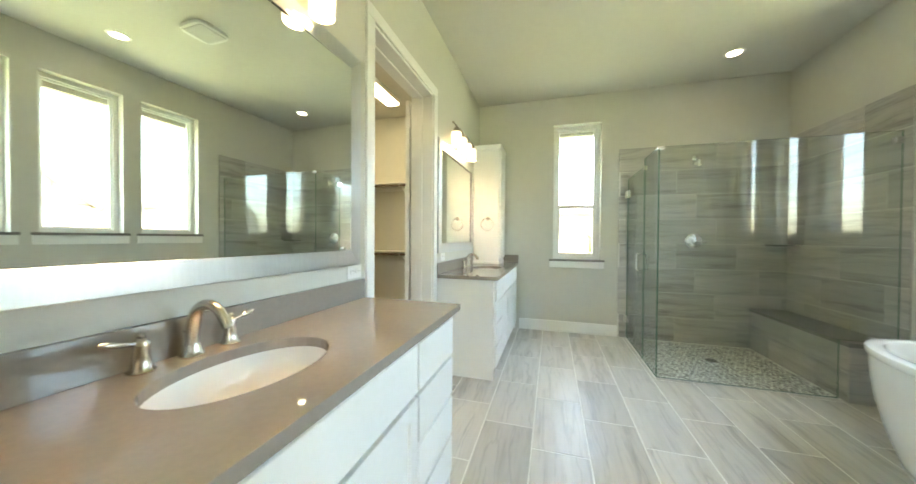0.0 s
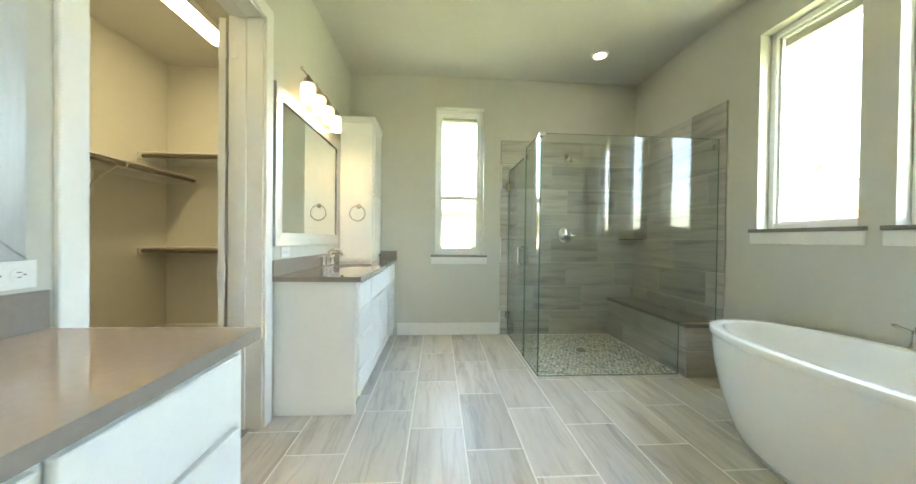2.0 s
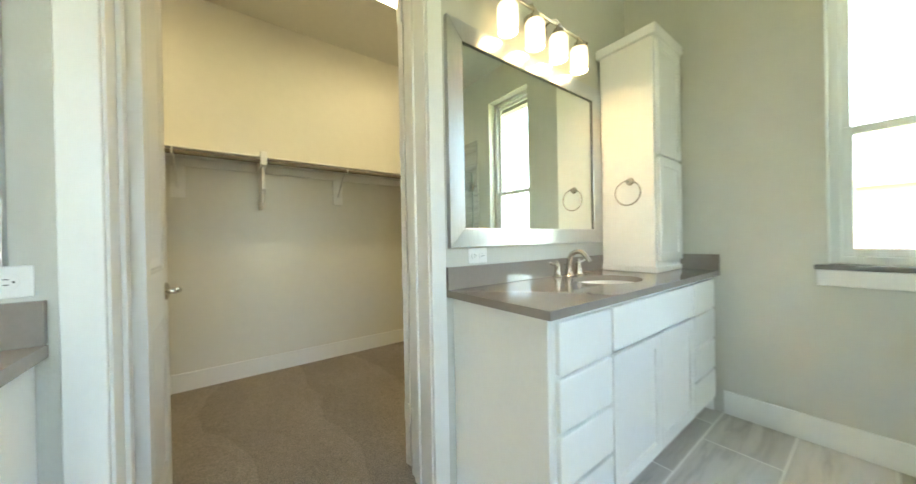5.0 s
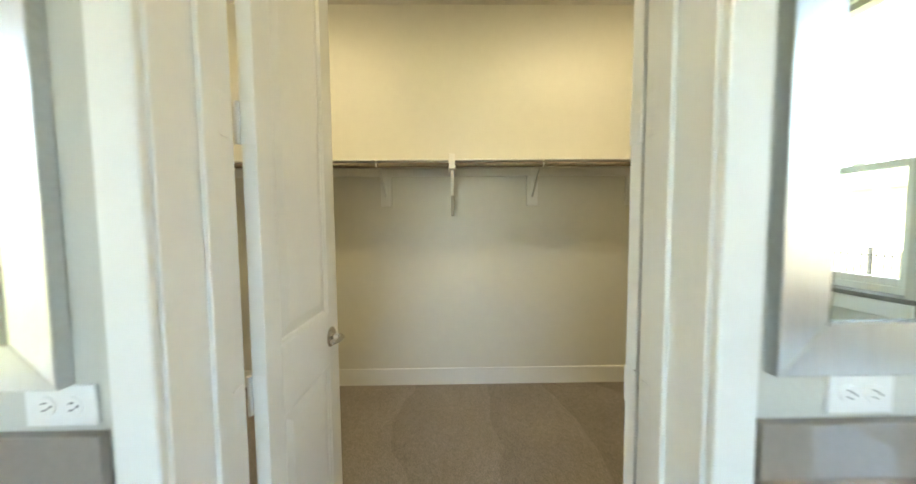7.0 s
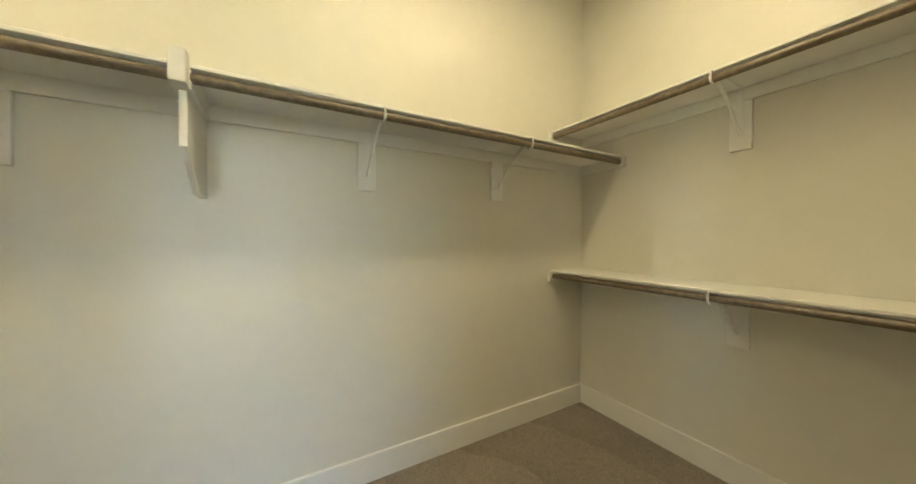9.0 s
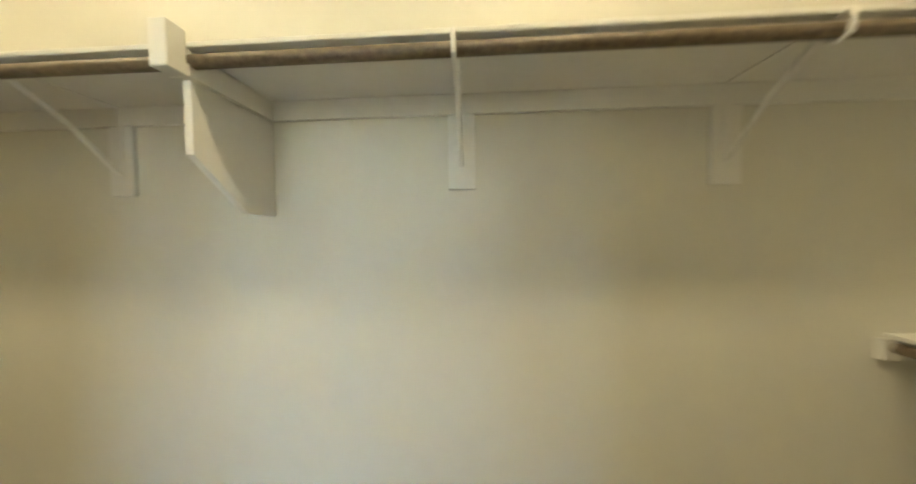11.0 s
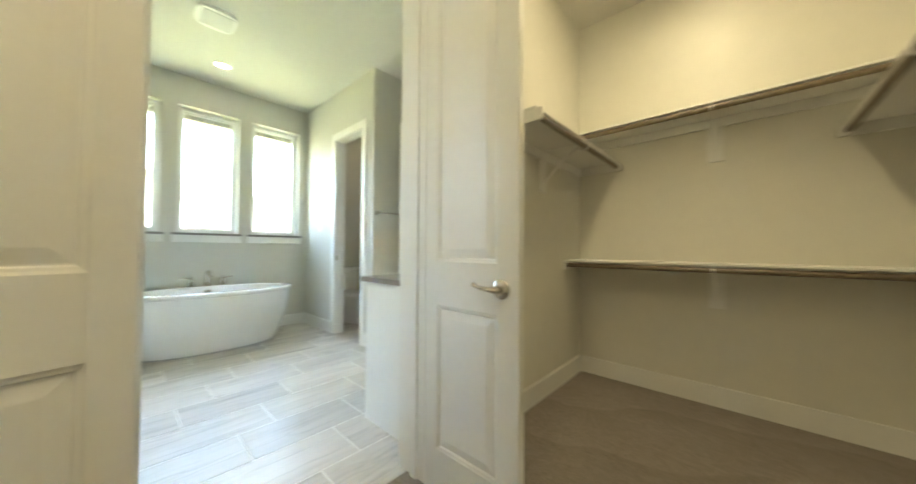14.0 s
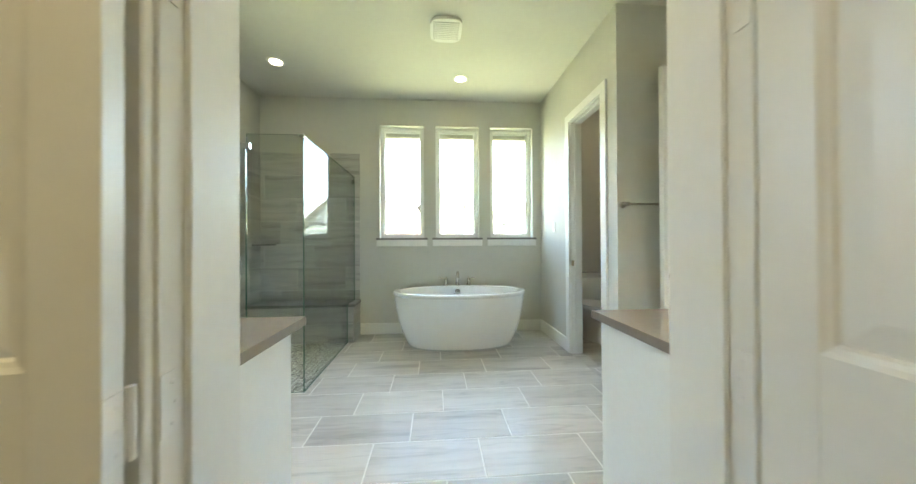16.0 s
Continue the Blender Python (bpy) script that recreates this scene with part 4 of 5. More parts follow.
# ---------------------------------------------------------------- ceiling fittings
for x, y in ((2.645, 3.914), (2.855, 2.009)):
    c = thing("downlight", (x, y, H), "round recessed downlight with white trim, lit", "ceiling light", "recessed downlights")
    part("trim_ring", lathe([(0.056, -0.002), (0.060, -0.006), (0.082, -0.004), (0.084, 0.0), (0.056, 0.0)], pose(x, y, H - 0.0005), 36, cap=False), PLASTIC, c, smooth=True)
    part("lens", lathe([(0.0, -0.0035), (0.0565, -0.003), (0.0565, -0.0008)], pose(x, y, H), 30, cap=False), CAN, c)
vent = thing("exhaust_fan", (2.04, 2.2, H), "square white ceiling exhaust fan grille", "exhaust fan")
fan_rim = [(2.04 + 0.150 * math.copysign(abs(math.cos(a)) ** 0.45, math.cos(a)), 2.202 + 0.136 * math.copysign(abs(math.sin(a)) ** 0.45, math.sin(a))) for a in [k * math.tau / 40 + 0.01 for k in range(40)]]
part("cover", prism(fan_rim, "z", H - 0.026, H - 0.0005, bevel=0.006), PLASTIC, vent)
# grey sheet on the cover; its colour gives the shade between slats
part("recess", box((1.925, 2.095, H - 0.0275), (2.155, 2.309, H - 0.0262)), GAP_SHADE, vent, "grey sheet painting the shade between the louvres")
for k in range(10):
    x = 1.929 + k * 0.023
    part("slat", box((x, 2.097, H - 0.033), (x + 0.015, 2.307, H - 0.0277), 0.002), PLASTIC, vent)

# ---------------------------------------------------------------- toilet wall and entry
sw = thing("light_switch", (2.944, YT, 1.34), "white rocker light switch", "light switch")
part("cover_plate", box((2.909, YT + 0.0005, 1.28), (2.979, YT + 0.006, 1.40), 0.002), PLASTIC, sw)
part("rocker", box((2.927, YT + 0.006, 1.305), (2.961, YT + 0.010, 1.375), 0.002), PLASTIC, sw)
bar = thing("towel_bar", (XJ, 0.55, 1.44), "brushed nickel towel bar on the return wall", "towel bar")
for y in (0.855, 0.255):
    part("post", lathe([(0, 0), (0.026, 0), (0.027, 0.006), (0.016, 0.014), (0.012, 0.05), (0.016, 0.058), (0.016, 0.072), (0, 0.075)], pose(XJ, y, 1.44, 0, -90, 0), 20), NICKEL, bar, smooth=True)
part("rail", tube([(XJ - 0.063, 0.865, 1.44), (XJ - 0.063, 0.245, 1.44)], 0.008), NICKEL, bar, smooth=True)
strike = thing("strike_plate", (TD[1] - 0.018, YT - 0.05, 0.94), "small nickel strike plate on the door jamb", "strike plate")
part("plate", box((TD[1] - 0.0195, YT - 0.032, 0.91), (TD[1] - 0.0178, YT - 0.002, 0.97), 0.0005), NICKEL, strike)

toilet = thing("toilet", (2.95, 0.42, 0), "white two-piece ceramic toilet with closed seat", "toilet")
ty = 0.40
part("tank", box((XE - 0.215, ty - 0.225, 0.38), (XE - 0.012, ty + 0.225, 0.735), 0.03, seg=3), CERAMIC, toilet, smooth=True)
part("tank_lid", box((XE - 0.225, ty - 0.235, 0.736), (XE - 0.008, ty + 0.235, 0.768), 0.01, seg=2), CERAMIC, toilet, smooth=True)


def egg(x0, x1, w, z):
    out = []
    for k in range(36):
        a = k * math.tau / 36
        c = math.cos(a)
        out.append(((x0 + x1) / 2 + (x1 - x0) / 2 * c, ty + w * math.sin(a) * (1 + 0.12 * c), z))
    return out


part("bowl", skin([egg(2.76, 3.22, 0.115, 0), egg(2.765, 3.22, 0.11, 0.02), egg(2.79, 3.22, 0.10, 0.12), egg(2.76, 3.22, 0.12, 0.2), egg(2.72, 3.24, 0.155, 0.28), egg(2.69, 3.25, 0.18, 0.35), egg(2.685, 3.25, 0.185, 0.385), egg(2.69, 3.25, 0.18, 0.392)]), CERAMIC, toilet, smooth=True)
part("seat", skin([egg(2.683, 3.2, 0.185, 0.394), egg(2.678, 3.2, 0.19, 0.40), egg(2.678, 3.2, 0.19, 0.408), egg(2.685, 3.2, 0.185, 0.412)]), PLASTIC, toilet, smooth=True)
part("seat_lid", skin([egg(2.68, 3.2, 0.186, 0.414), egg(2.675, 3.2, 0.191, 0.420), egg(2.677, 3.2, 0.189, 0.430), egg(2.72, 3.17, 0.15, 0.436)]), PLASTIC, toilet, smooth=True)
part("flush_lever", tube([(XE - 0.22, ty + 0.17, 0.68), (XE - 0.235, ty + 0.165, 0.68), (XE - 0.237, ty + 0.10, 0.676)], 0.006), NICKEL, toilet, smooth=True)

# dome added out of view to lift the toilet room's brightness
dome = thing("ceiling_light", (2.5, 0.0, H), "unseen dome light added to brighten the toilet room", "ceiling light")
part("base", lathe([(0, -0.0005), (0.15, -0.0005), (0.15, -0.02), (0, -0.02)], pose(2.5, 0.0, H), 28, cap=False), NICKEL, dome, smooth=True)
part("glass_dome", lathe([(0.165, -0.021), (0.16, -0.05), (0.13, -0.085), (0.07, -0.105), (0.0, -0.11)], pose(2.5, 0.0, H), 28, cap=False), FILL_GLOW, dome, smooth=True)

# ---------------------------------------------------------------- doors
def lever_set(parent, x, z, t):
    """Rosettes and scrolled levers on both faces of a leaf of thickness t."""
    for s in (-1, 1):
        y = s * t / 2
        r = part("rosette", lathe([(0, 0), (0.036, 0), (0.036, 0.004), (0.028, 0.010), (0.014, 0.014), (0, 0.015)], pose(x, y, z, -90 * s, 0, 0), 28), NICKEL, parent, smooth=True)
        yy = y + s * 0.042
        pts = [(x, y + s * 0.012, z), (x, yy - s * 0.008, z), (x - 0.010, yy, z + 0.001), (x - 0.036, yy + s * 0.003, z + 0.003), (x - 0.062, yy + s * 0.001, z + 0.004), (x - 0.080, yy, z + 0.008), (x - 0.089, yy, z + 0.012), (x - 0.094, yy, z + 0.017), (x - 0.096, yy, z + 0.020)]
        part("lever", tube(pts, [0.013, 0.012, 0.011, 0.0085, 0.0075, 0.007, 0.0085, 0.009, 0.005], seg=14), NICKEL, r, smooth=True)


def door_leaf(name, w, h, at, hinges, label, side, category="door"):
    """Two-panel leaf along local +x from the hinge edge; panels on both faces."""
    d = new(name)
    BASE[d] = Vector((0, 0, 0))
    tagged(d, label, category, "closet doors" if category == "closet door" else "")
    t = 0.035
    panels = [(0.205, 0.805), (0.988, h - 0.12)]
    x0, x1 = (0.070, w - 0.088) if w < 0.6 else (0.11, w - 0.11)
    for a, b in (((0, -t / 2, 0), (x0, t / 2, h)), ((x1, -t / 2, 0), (w, t / 2, h))):
        part("stile", box(a, b, 0.001), TRIM, d)
    zs = [0] + [z for p in panels for z in p] + [h]
    for z0, z1 in zip(zs[::2], zs[1::2]):
        part("rail", box((x0, -t / 2, z0), (x1, t / 2, z1), 0.0004), TRIM, d)
    for z0, z1 in panels:
        bm = bmesh.new()
        for s in (-1, 1):
            loops = []
            for inset, depth in ((0.0, 0.0), (0.006, 0.003), (0.012, 0.0045), (0.016, 0.009), (0.020, 0.009), (0.048, 0.003), (0.052, 0.0025)):
                y = s * (t / 2 - depth - 0.0003)
                loops.append([bm.verts.new((x, y, z)) for x, z in ((x0 + inset, z0 + inset), (x1 - inset, z0 + inset), (x1 - inset, z1 - inset), (x0 + inset, z1 - inset))])
            for A, B in zip(loops, loops[1:]):
                for k in range(4):
                    bm.faces.new((A[k], A[(k + 1) % 4], B[(k + 1) % 4], B[k]))
            bm.faces.new(loops[-1])
        part("raised_panel", bm, TRIM, d)
    lever_set(d, w - 0.072, 0.897, t)
    for z in hinges:
        hb = part("hinge", tube([(-0.004, side * (t / 2 + 0.004), z - 0.048), (-0.004, side * (t / 2 + 0.004), z + 0.048)], 0.006, seg=10), PLASTIC, d, "white painted butt hinge", smooth=True)
        part("hinge_leaf", box((-0.0016, -t / 2 + 0.002, z - 0.046), (-0.0002, t / 2 + 0.002, z + 0.046)), PLASTIC, hb)
        sc = bmesh.new()
        for dz in (-0.03, 0.0, 0.03):
            lathe([(0, -0.0005), (0.0035, -0.0004), (0.004, 0.0)], pose(-0.0017, -0.004, z + dz, 0, 90, 0), 8, sc, cap=False)
        part("screws", sc, PLASTIC, hb)
    d.matrix_basis = at
    return d


HZ = (0.255, 0.90, 1.54, 2.18)
LW = 0.466
door_leaf("closet_door", 0.468, 2.37, pose(CXE - 0.038, DO_S + 0.0315, 0.015, 0, 0, 180.4), HZ, "white two-panel closet door leaf standing open, nickel lever", 1, "closet door")
door_leaf("closet_door", LW, 2.37, pose(CXE - 0.054, DO_N - 0.010, 0.015, 0, 0, 99.7), HZ, "white two-panel closet door leaf swung back wide, nickel lever", -1, "closet door")
door_leaf("entry_door", 0.792, 2.39, pose(1.600, YS + 0.012, 0.012, 0, 0, 100.9), (0.22, 1.2, 2.2), "white two-panel entry door standing open", 1)

# ---------------------------------------------------------------- closet fittings
def bracket(parent, m):
    """Shelf-and-rod bracket; local x runs out from the wall, z down from the shelf's underside at 0."""
    def put(nm, bm, mt, pr, smooth=False):
        bmesh.ops.transform(bm, matrix=m, verts=bm.verts)
        return part(nm, bm, mt, pr, smooth=smooth)
    b = put("bracket", box((0.0165, -0.010, -0.235), (0.0195, 0.010, -0.0005)), PLASTIC, parent)
    put("wing", box((0.0195, -0.010, -0.0035), (0.312, 0.010, -0.0006)), PLASTIC, b)
    put("brace", tube([(0.021, 0, -0.225), (0.15, 0, -0.10), (0.280, 0, -0.010)], 0.0075, seg=8), PLASTIC, b, True)
    put("hook", tube([(0.292, 0, -0.004), (0.326, 0, 0.002), (0.330, 0, -0.02), (0.324, 0, -0.042), (0.305, 0, -0.050), (0.286, 0, -0.042), (0.280, 0, -0.02)], 0.0055, seg=8), PLASTIC, b, True)
    put("backing_board", box((0.0005, -0.043, -0.298), (0.0160, 0.043, -0.0635), 0.001), TRIM, parent)


def closet_shelf(m, length, z, label, brackets, ends=(True, True), depth=0.318):
    """Shelf along local y from 0, wall at local x = 0, with cleat, rod and end blocks."""
    s = new("closet_shelf")
    BASE[s] = Vector((0, 0, 0))
    tagged(s, label, "closet shelf", "closet shelves")
    part("board", box((0.0005, 0.001, 0.0), (depth, length - 0.001, 0.0135), 0.002), TRIM, s)
    part("cleat", box((0.0005, 0.001, -0.0625), (0.0165, length - 0.001, -0.0005), 0.001), TRIM, s)
    part("rod", tube([(0.305, 0.002, -0.027), (0.305, length - 0.002, -0.027)], 0.0165, seg=16), ROD, s, "dark-stained round hanging rod", smooth=True)
    for k, y in enumerate((0.001, length - 0.019)):
        if ends[k]:
            part("end_block", box((0.017, y, -0.0625), (depth + 0.028, y + 0.018, -0.0005), 0.001), TRIM, s)
    for y in brackets:
        bracket(s, pose(0, y, 0))
    s.matrix_basis = m @ pose(0, 0, z)
    return s


ZW = 1.760
west = closet_shelf(pose(CXW, CYS, 0), CYN - CYS, ZW, "long white closet shelf with dark hanging rod", (0.973, 1.759, 2.918, 3.712))
closet_shelf(pose(CXE, 1.345, 0, 0, 0, 180), 1.345 - CYS, ZW, "short white closet shelf with dark hanging rod", (0.67,), (True, True))
for z, nm in ((1.958, "upper"), (0.994, "lower")):
    closet_shelf(pose(CXW, CYN, 0, 0, 0, -90), CXE - CXW, z, "white %s closet shelf with dark hanging rod" % nm, (0.93,))
    closet_shelf(pose(CXE, CYS, 0, 0, 0, 90), CXE - CXW, z - (0.034 if z < 1.5 else 0.002), "white %s closet shelf with dark hanging rod" % nm, (0.93,))
FY = 2.262
fin = thing("shelf_support", (CXW + 0.15, FY, 1.385), "white angled plywood support fin under the shelf", "shelf support")
part("fin", prism([(CXW + 0.017, 1.694), (CXW + 0.30, 1.694), (CXW + 0.30, 1.52), (CXW + 0.13, 1.389), (CXW + 0.0005, 1.385), (CXW + 0.0005, 1.694)], "y", FY - 0.010, FY + 0.010), TRIM, fin)
part("head_block", box((CXW + 0.3185, FY - 0.021, 1.6945), (CXW + 0.368, FY + 0.021, 1.797), 0.002), TRIM, fin)
part("arm", box((CXW + 0.017, FY - 0.024, 1.6945), (CXW + 0.3183, FY + 0.024, 1.7565), 0.002), TRIM, fin)

for y0 in (2.735, 0.490):
    L = thing("ceiling_light", (-1.050, y0 + 0.61, H), "long white wraparound fluorescent ceiling fixture, lit", "ceiling light", "closet lights")
    part("housing", box((-1.150, y0 + 0.0115, H - 0.058), (-0.950, y0 + 1.2085, H - 0.0005), 0.004), PLASTIC, L)
    part("diffuser", prism([(-1.142, H - 0.0585), (-1.135, H - 0.066), (-1.100, H - 0.075), (-1.000, H - 0.075), (-0.965, H - 0.066), (-0.958, H - 0.0585)], "y", y0 + 0.012, y0 + 1.208), TUBE, L, "lit ribbed lens")
    for y in (y0, y0 + 1.209):
        part("end_cap", prism([(-1.146, H - 0.0305), (-1.128, H - 0.065), (-1.090, H - 0.078), (-1.010, H - 0.078), (-0.972, H - 0.065), (-0.954, H - 0.0305)], "y", y, y + 0.011), PLASTIC, L)

# ---------------------------------------------------------------- outside
ground = tagged(part("ground", box((-400, -400, -0.75), (400, 400, -0.45)), GRASS), "lawn reaching to the horizon", "ground", kind="structure")


def brick_shell(name, axis, a, b, lo, hi, z0, z1, holes):
    w = wall(name, axis, a, b, lo, hi, z0, z1, holes, MORTAR, "tan brick veneer on the house's outside")
    return w


brick_shell("wall_brick_east", "x", XE + 0.155, XE + 0.245, -1.2, YN + 0.25, -0.45, 3.3, [(l + 0.012, h - 0.012, E_Z[0] - 0.02, E_Z[1] - 0.105) for l, h in E_WIN])
brick_shell("wall_brick_north", "y", YN + 0.155, YN + 0.245, -2.4, XE + 0.245, -0.45, 3.3, [(N_WIN[0] + 0.012, N_WIN[1] - 0.012, N_Z[0] - 0.02, N_Z[1] - 0.105)])
# roof added to stop light leaks and keep sun off the windows
tagged(part("roof_deck", prism([(-2.8, 3.25), (XE + 0.40, 3.25), (XE + 0.40, 3.31), (0.3, 5.4), (-2.8, 3.4)], "y", -3.0, YN + 0.45), SHINGLE), "added shingled roof that shuts out sun and sky", "roof", kind="structure")


def house(name, x, y, turn, w, d, eave, ridge, wall_mat, label, timber, windows):
    """A neighbour with a front gable; local +y faces away from the front."""
    h = new(name)
    BASE[h] = Vector((0, 0, 0))
    tagged(h, label, "house", "neighbouring houses")
    part("walls", prism([(-w / 2, 0), (w / 2, 0), (w / 2, eave), (0, ridge), (-w / 2, eave)], "y", 0, d), wall_mat, h)
    for s in (-1, 1):
        o = 0.45
        k = (ridge - eave) / (w / 2)
        part("roof", prism([(0, ridge + 0.02), (s * (w / 2 + o), eave - o * k + 0.02), (s * (w / 2 + o), eave - o * k + 0.20), (0, ridge + 0.22)], "y", -o, d + o), SHINGLE, h)
        part("barge_board", prism([(0, ridge - 0.2), (s * (w / 2 + o), eave - o * k - 0.2), (s * (w / 2 + o), eave - o * k + 0.22), (0, ridge + 0.24)], "y", -o - 0.06, -o - 0.01), TIMBER if timber else TRIM, h)
    if timber:
        for t in (-0.6, -0.36, -0.12, 0.12, 0.36, 0.6):
            top = ridge - abs(t) * (ridge - eave) - 0.25
            part("timber", box((t * w / 2 - 0.09, -0.05, eave - 0.1), (t * w / 2 + 0.09, -0.005, top)), TIMBER, h)
        part("timber", box((-w / 2, -0.06, eave - 0.2), (w / 2, -0.006, eave)), TIMBER, h)
    for wx, wz, ww, wh in windows:
        win = part("window", box((wx - ww / 2 - 0.08, -0.05, wz - 0.08), (wx + ww / 2 + 0.08, -0.005, wz + wh + 0.08)), TRIM, h)
        part("pane", box((wx - ww / 2, -0.06, wz), (wx + ww / 2, -0.051, wz + wh)), SKY_GLASS, win)
    h.matrix_basis = pose(x, y, -0.45, 0, 0, turn)
    return h


WN = [(-1.5, 3.6, 0.9, 1.5), (1.5, 3.6, 0.9, 1.5), (-2.2, 0.9, 1.0, 1.6), (1.6, 0.9, 1.6, 1.6)]
house("neighbour_house", 38.0, 1.4, -90, 5.4, 9.0, 6.6, 9.1, STUCCO, "pale two-storey house with narrow gable and shingle roof", False, [(-0.9, 4.3, 0.8, 1.5), (0.9, 4.3, 0.8, 1.5), (0.0, 1.0, 1.6, 1.7)])
house("neighbour_house", 39.5, -8.3, -90, 7.6, 10.0, 4.2, 7.6, STUCCO, "pale house with half-timbered gable and shingle roof", True, WN)
house("neighbour_house", 41.0, 11.5, -90, 12.0, 11.0, 4.6, 9.6, BRICK, "brick house with steep shingle roof", True, WN)
house("neighbour_house", 36.0, 27.0, -90, 13.0, 11.0, 4.8, 9.0, BRICK, "brick two-storey house with shingle roof", False, WN)
house("neighbour_house", 44.0, -24.0, -90, 13.0, 11.0, 4.8, 9.2, STUCCO, "pale two-storey house with shingle roof", False, WN)
house("neighbour_house", 12.5, 24.0, 90, 10.0, 19.0, 3.2, 5.3, BRICK, "long tan brick house with low shingle roof", False, WN)
house("neighbour_house", -9.5, 25.0, 90, 10.0, 14.0, 3.2, 5.4, BRICK, "long tan brick house with low shingle roof", False, WN)


def foliage(name, x, y, trunk_h, height, spread, leaf_mat, n, size, label, category):
    rng = random.Random(int(x * 100 + y * 7))
    t = thing(name, (x, y, -0.45), label, category)
    bm = tube([(x, y, -0.46), (x + 0.03, y, -0.45 + trunk_h * 0.5), (x - 0.02, y + 0.03, -0.45 + trunk_h)], [0.05 * height / 4 + 0.015, 0.04 * height / 4 + 0.01, 0.02 * height / 4 + 0.008], seg=8)
    limbs = []
    for k in range(11):
        a, u = k * 2.4, 0.45 + 0.55 * rng.random()
        p0 = Vector((x, y, -0.45 + trunk_h * (0.5 + 0.5 * rng.random())))
        p2 = Vector((x + math.cos(a) * spread * u * 0.8, y + math.sin(a) * spread * u * 0.8, -0.45 + trunk_h + (height - trunk_h) * (0.15 + 0.8 * rng.random())))
        p1 = p0.lerp(p2, 0.5) + Vector((0, 0, 0.12 * height / 4))
        tube([p0, p1, p2], [0.018 * height / 4 + 0.004, 0.012 * height / 4 + 0.003, 0.004], bm, 6)
        limbs.append((p1, p2))
    part("trunk", bm, BARK, t)
    vs, fs = [], []
    for k in range(n):
        a, b = rng.choice(limbs)
        c = a.lerp(b, rng.random() ** 0.6) + Vector([rng.gauss(0, spread * 0.16) for _ in range(3)])
        u = Vector([rng.gauss(0, 1) for _ in range(3)]).normalized()
        v = u.orthogonal().normalized()
        s = size * (0.6 + 0.8 * rng.random())
        i = len(vs)
        vs += [tuple(c + u * s), tuple(c + v * s * 0.45), tuple(c - u * s), tuple(c - v * s * 0.45 + u.cross(v) * s * 0.2)]
        fs += [(i, i + 1, i + 2), (i, i + 2, i + 3)]
    me = bpy.data.meshes.new("leaves")
    me.from_pydata([(p[0] - x, p[1] - y, p[2] + 0.45) for p in vs], [], fs)
    me.materials.append(leaf_mat)
    ob = new("crown", me)
    ob.parent = t
    ob["kind"] = "stuff"
    return t


foliage("young_tree", 15.0, 10.6, 1.4, 4.1, 1.9, RUSSET, 3600, 0.06, "young tree with sparse russet leaves in the yard", "tree")
foliage("young_tree", 17.0, 3.6, 1.3, 3.6, 1.6, RUSSET, 2400, 0.06, "young tree with sparse russet leaves in the yard", "tree")
foliage("shrub", 2.35, 11.6, 0.5, 2.15, 0.28, LEAF, 2200, 0.05, "slender green shrub before the iron fence", "shrub")
foliage("shrub", 3.3, 11.7, 0.5, 2.0, 0.28, LEAF, 2000, 0.05, "slender green shrub before the iron fence", "shrub")

fence = thing("iron_fence", (2, 10.8, -0.45), "black iron picket fence across the yard", "fence")
for z in (-0.35, 0.60):
    part("rail", box((-5.5, 10.785, z), (9.5, 10.815, z + 0.035)), IRON, fence)
for k in range(9):
    x = -5.5 + k * 1.87
    part("post", box((x, 10.77, -0.46), (x + 0.06, 10.83, 0.78), 0.006), IRON, fence)
pk = [(-5.5 + i * 0.115, 0) for i in range(130)]
bar_mesh = None
for x, _ in pk:
    if bar_mesh is None:
        ob = part("picket", box((-0.009, 10.791 - 10.8, -0.40 + 0.45), (0.009, 10.809 - 10.8, 0.72 + 0.45)), IRON)
        bar_mesh = ob.data
    else:
        ob = new("picket", bar_mesh)
    ob.parent = fence
    ob.location = (x - 2, 0, 0)

# ---------------------------------------------------------------- small pieces of the setting
TILE = {}


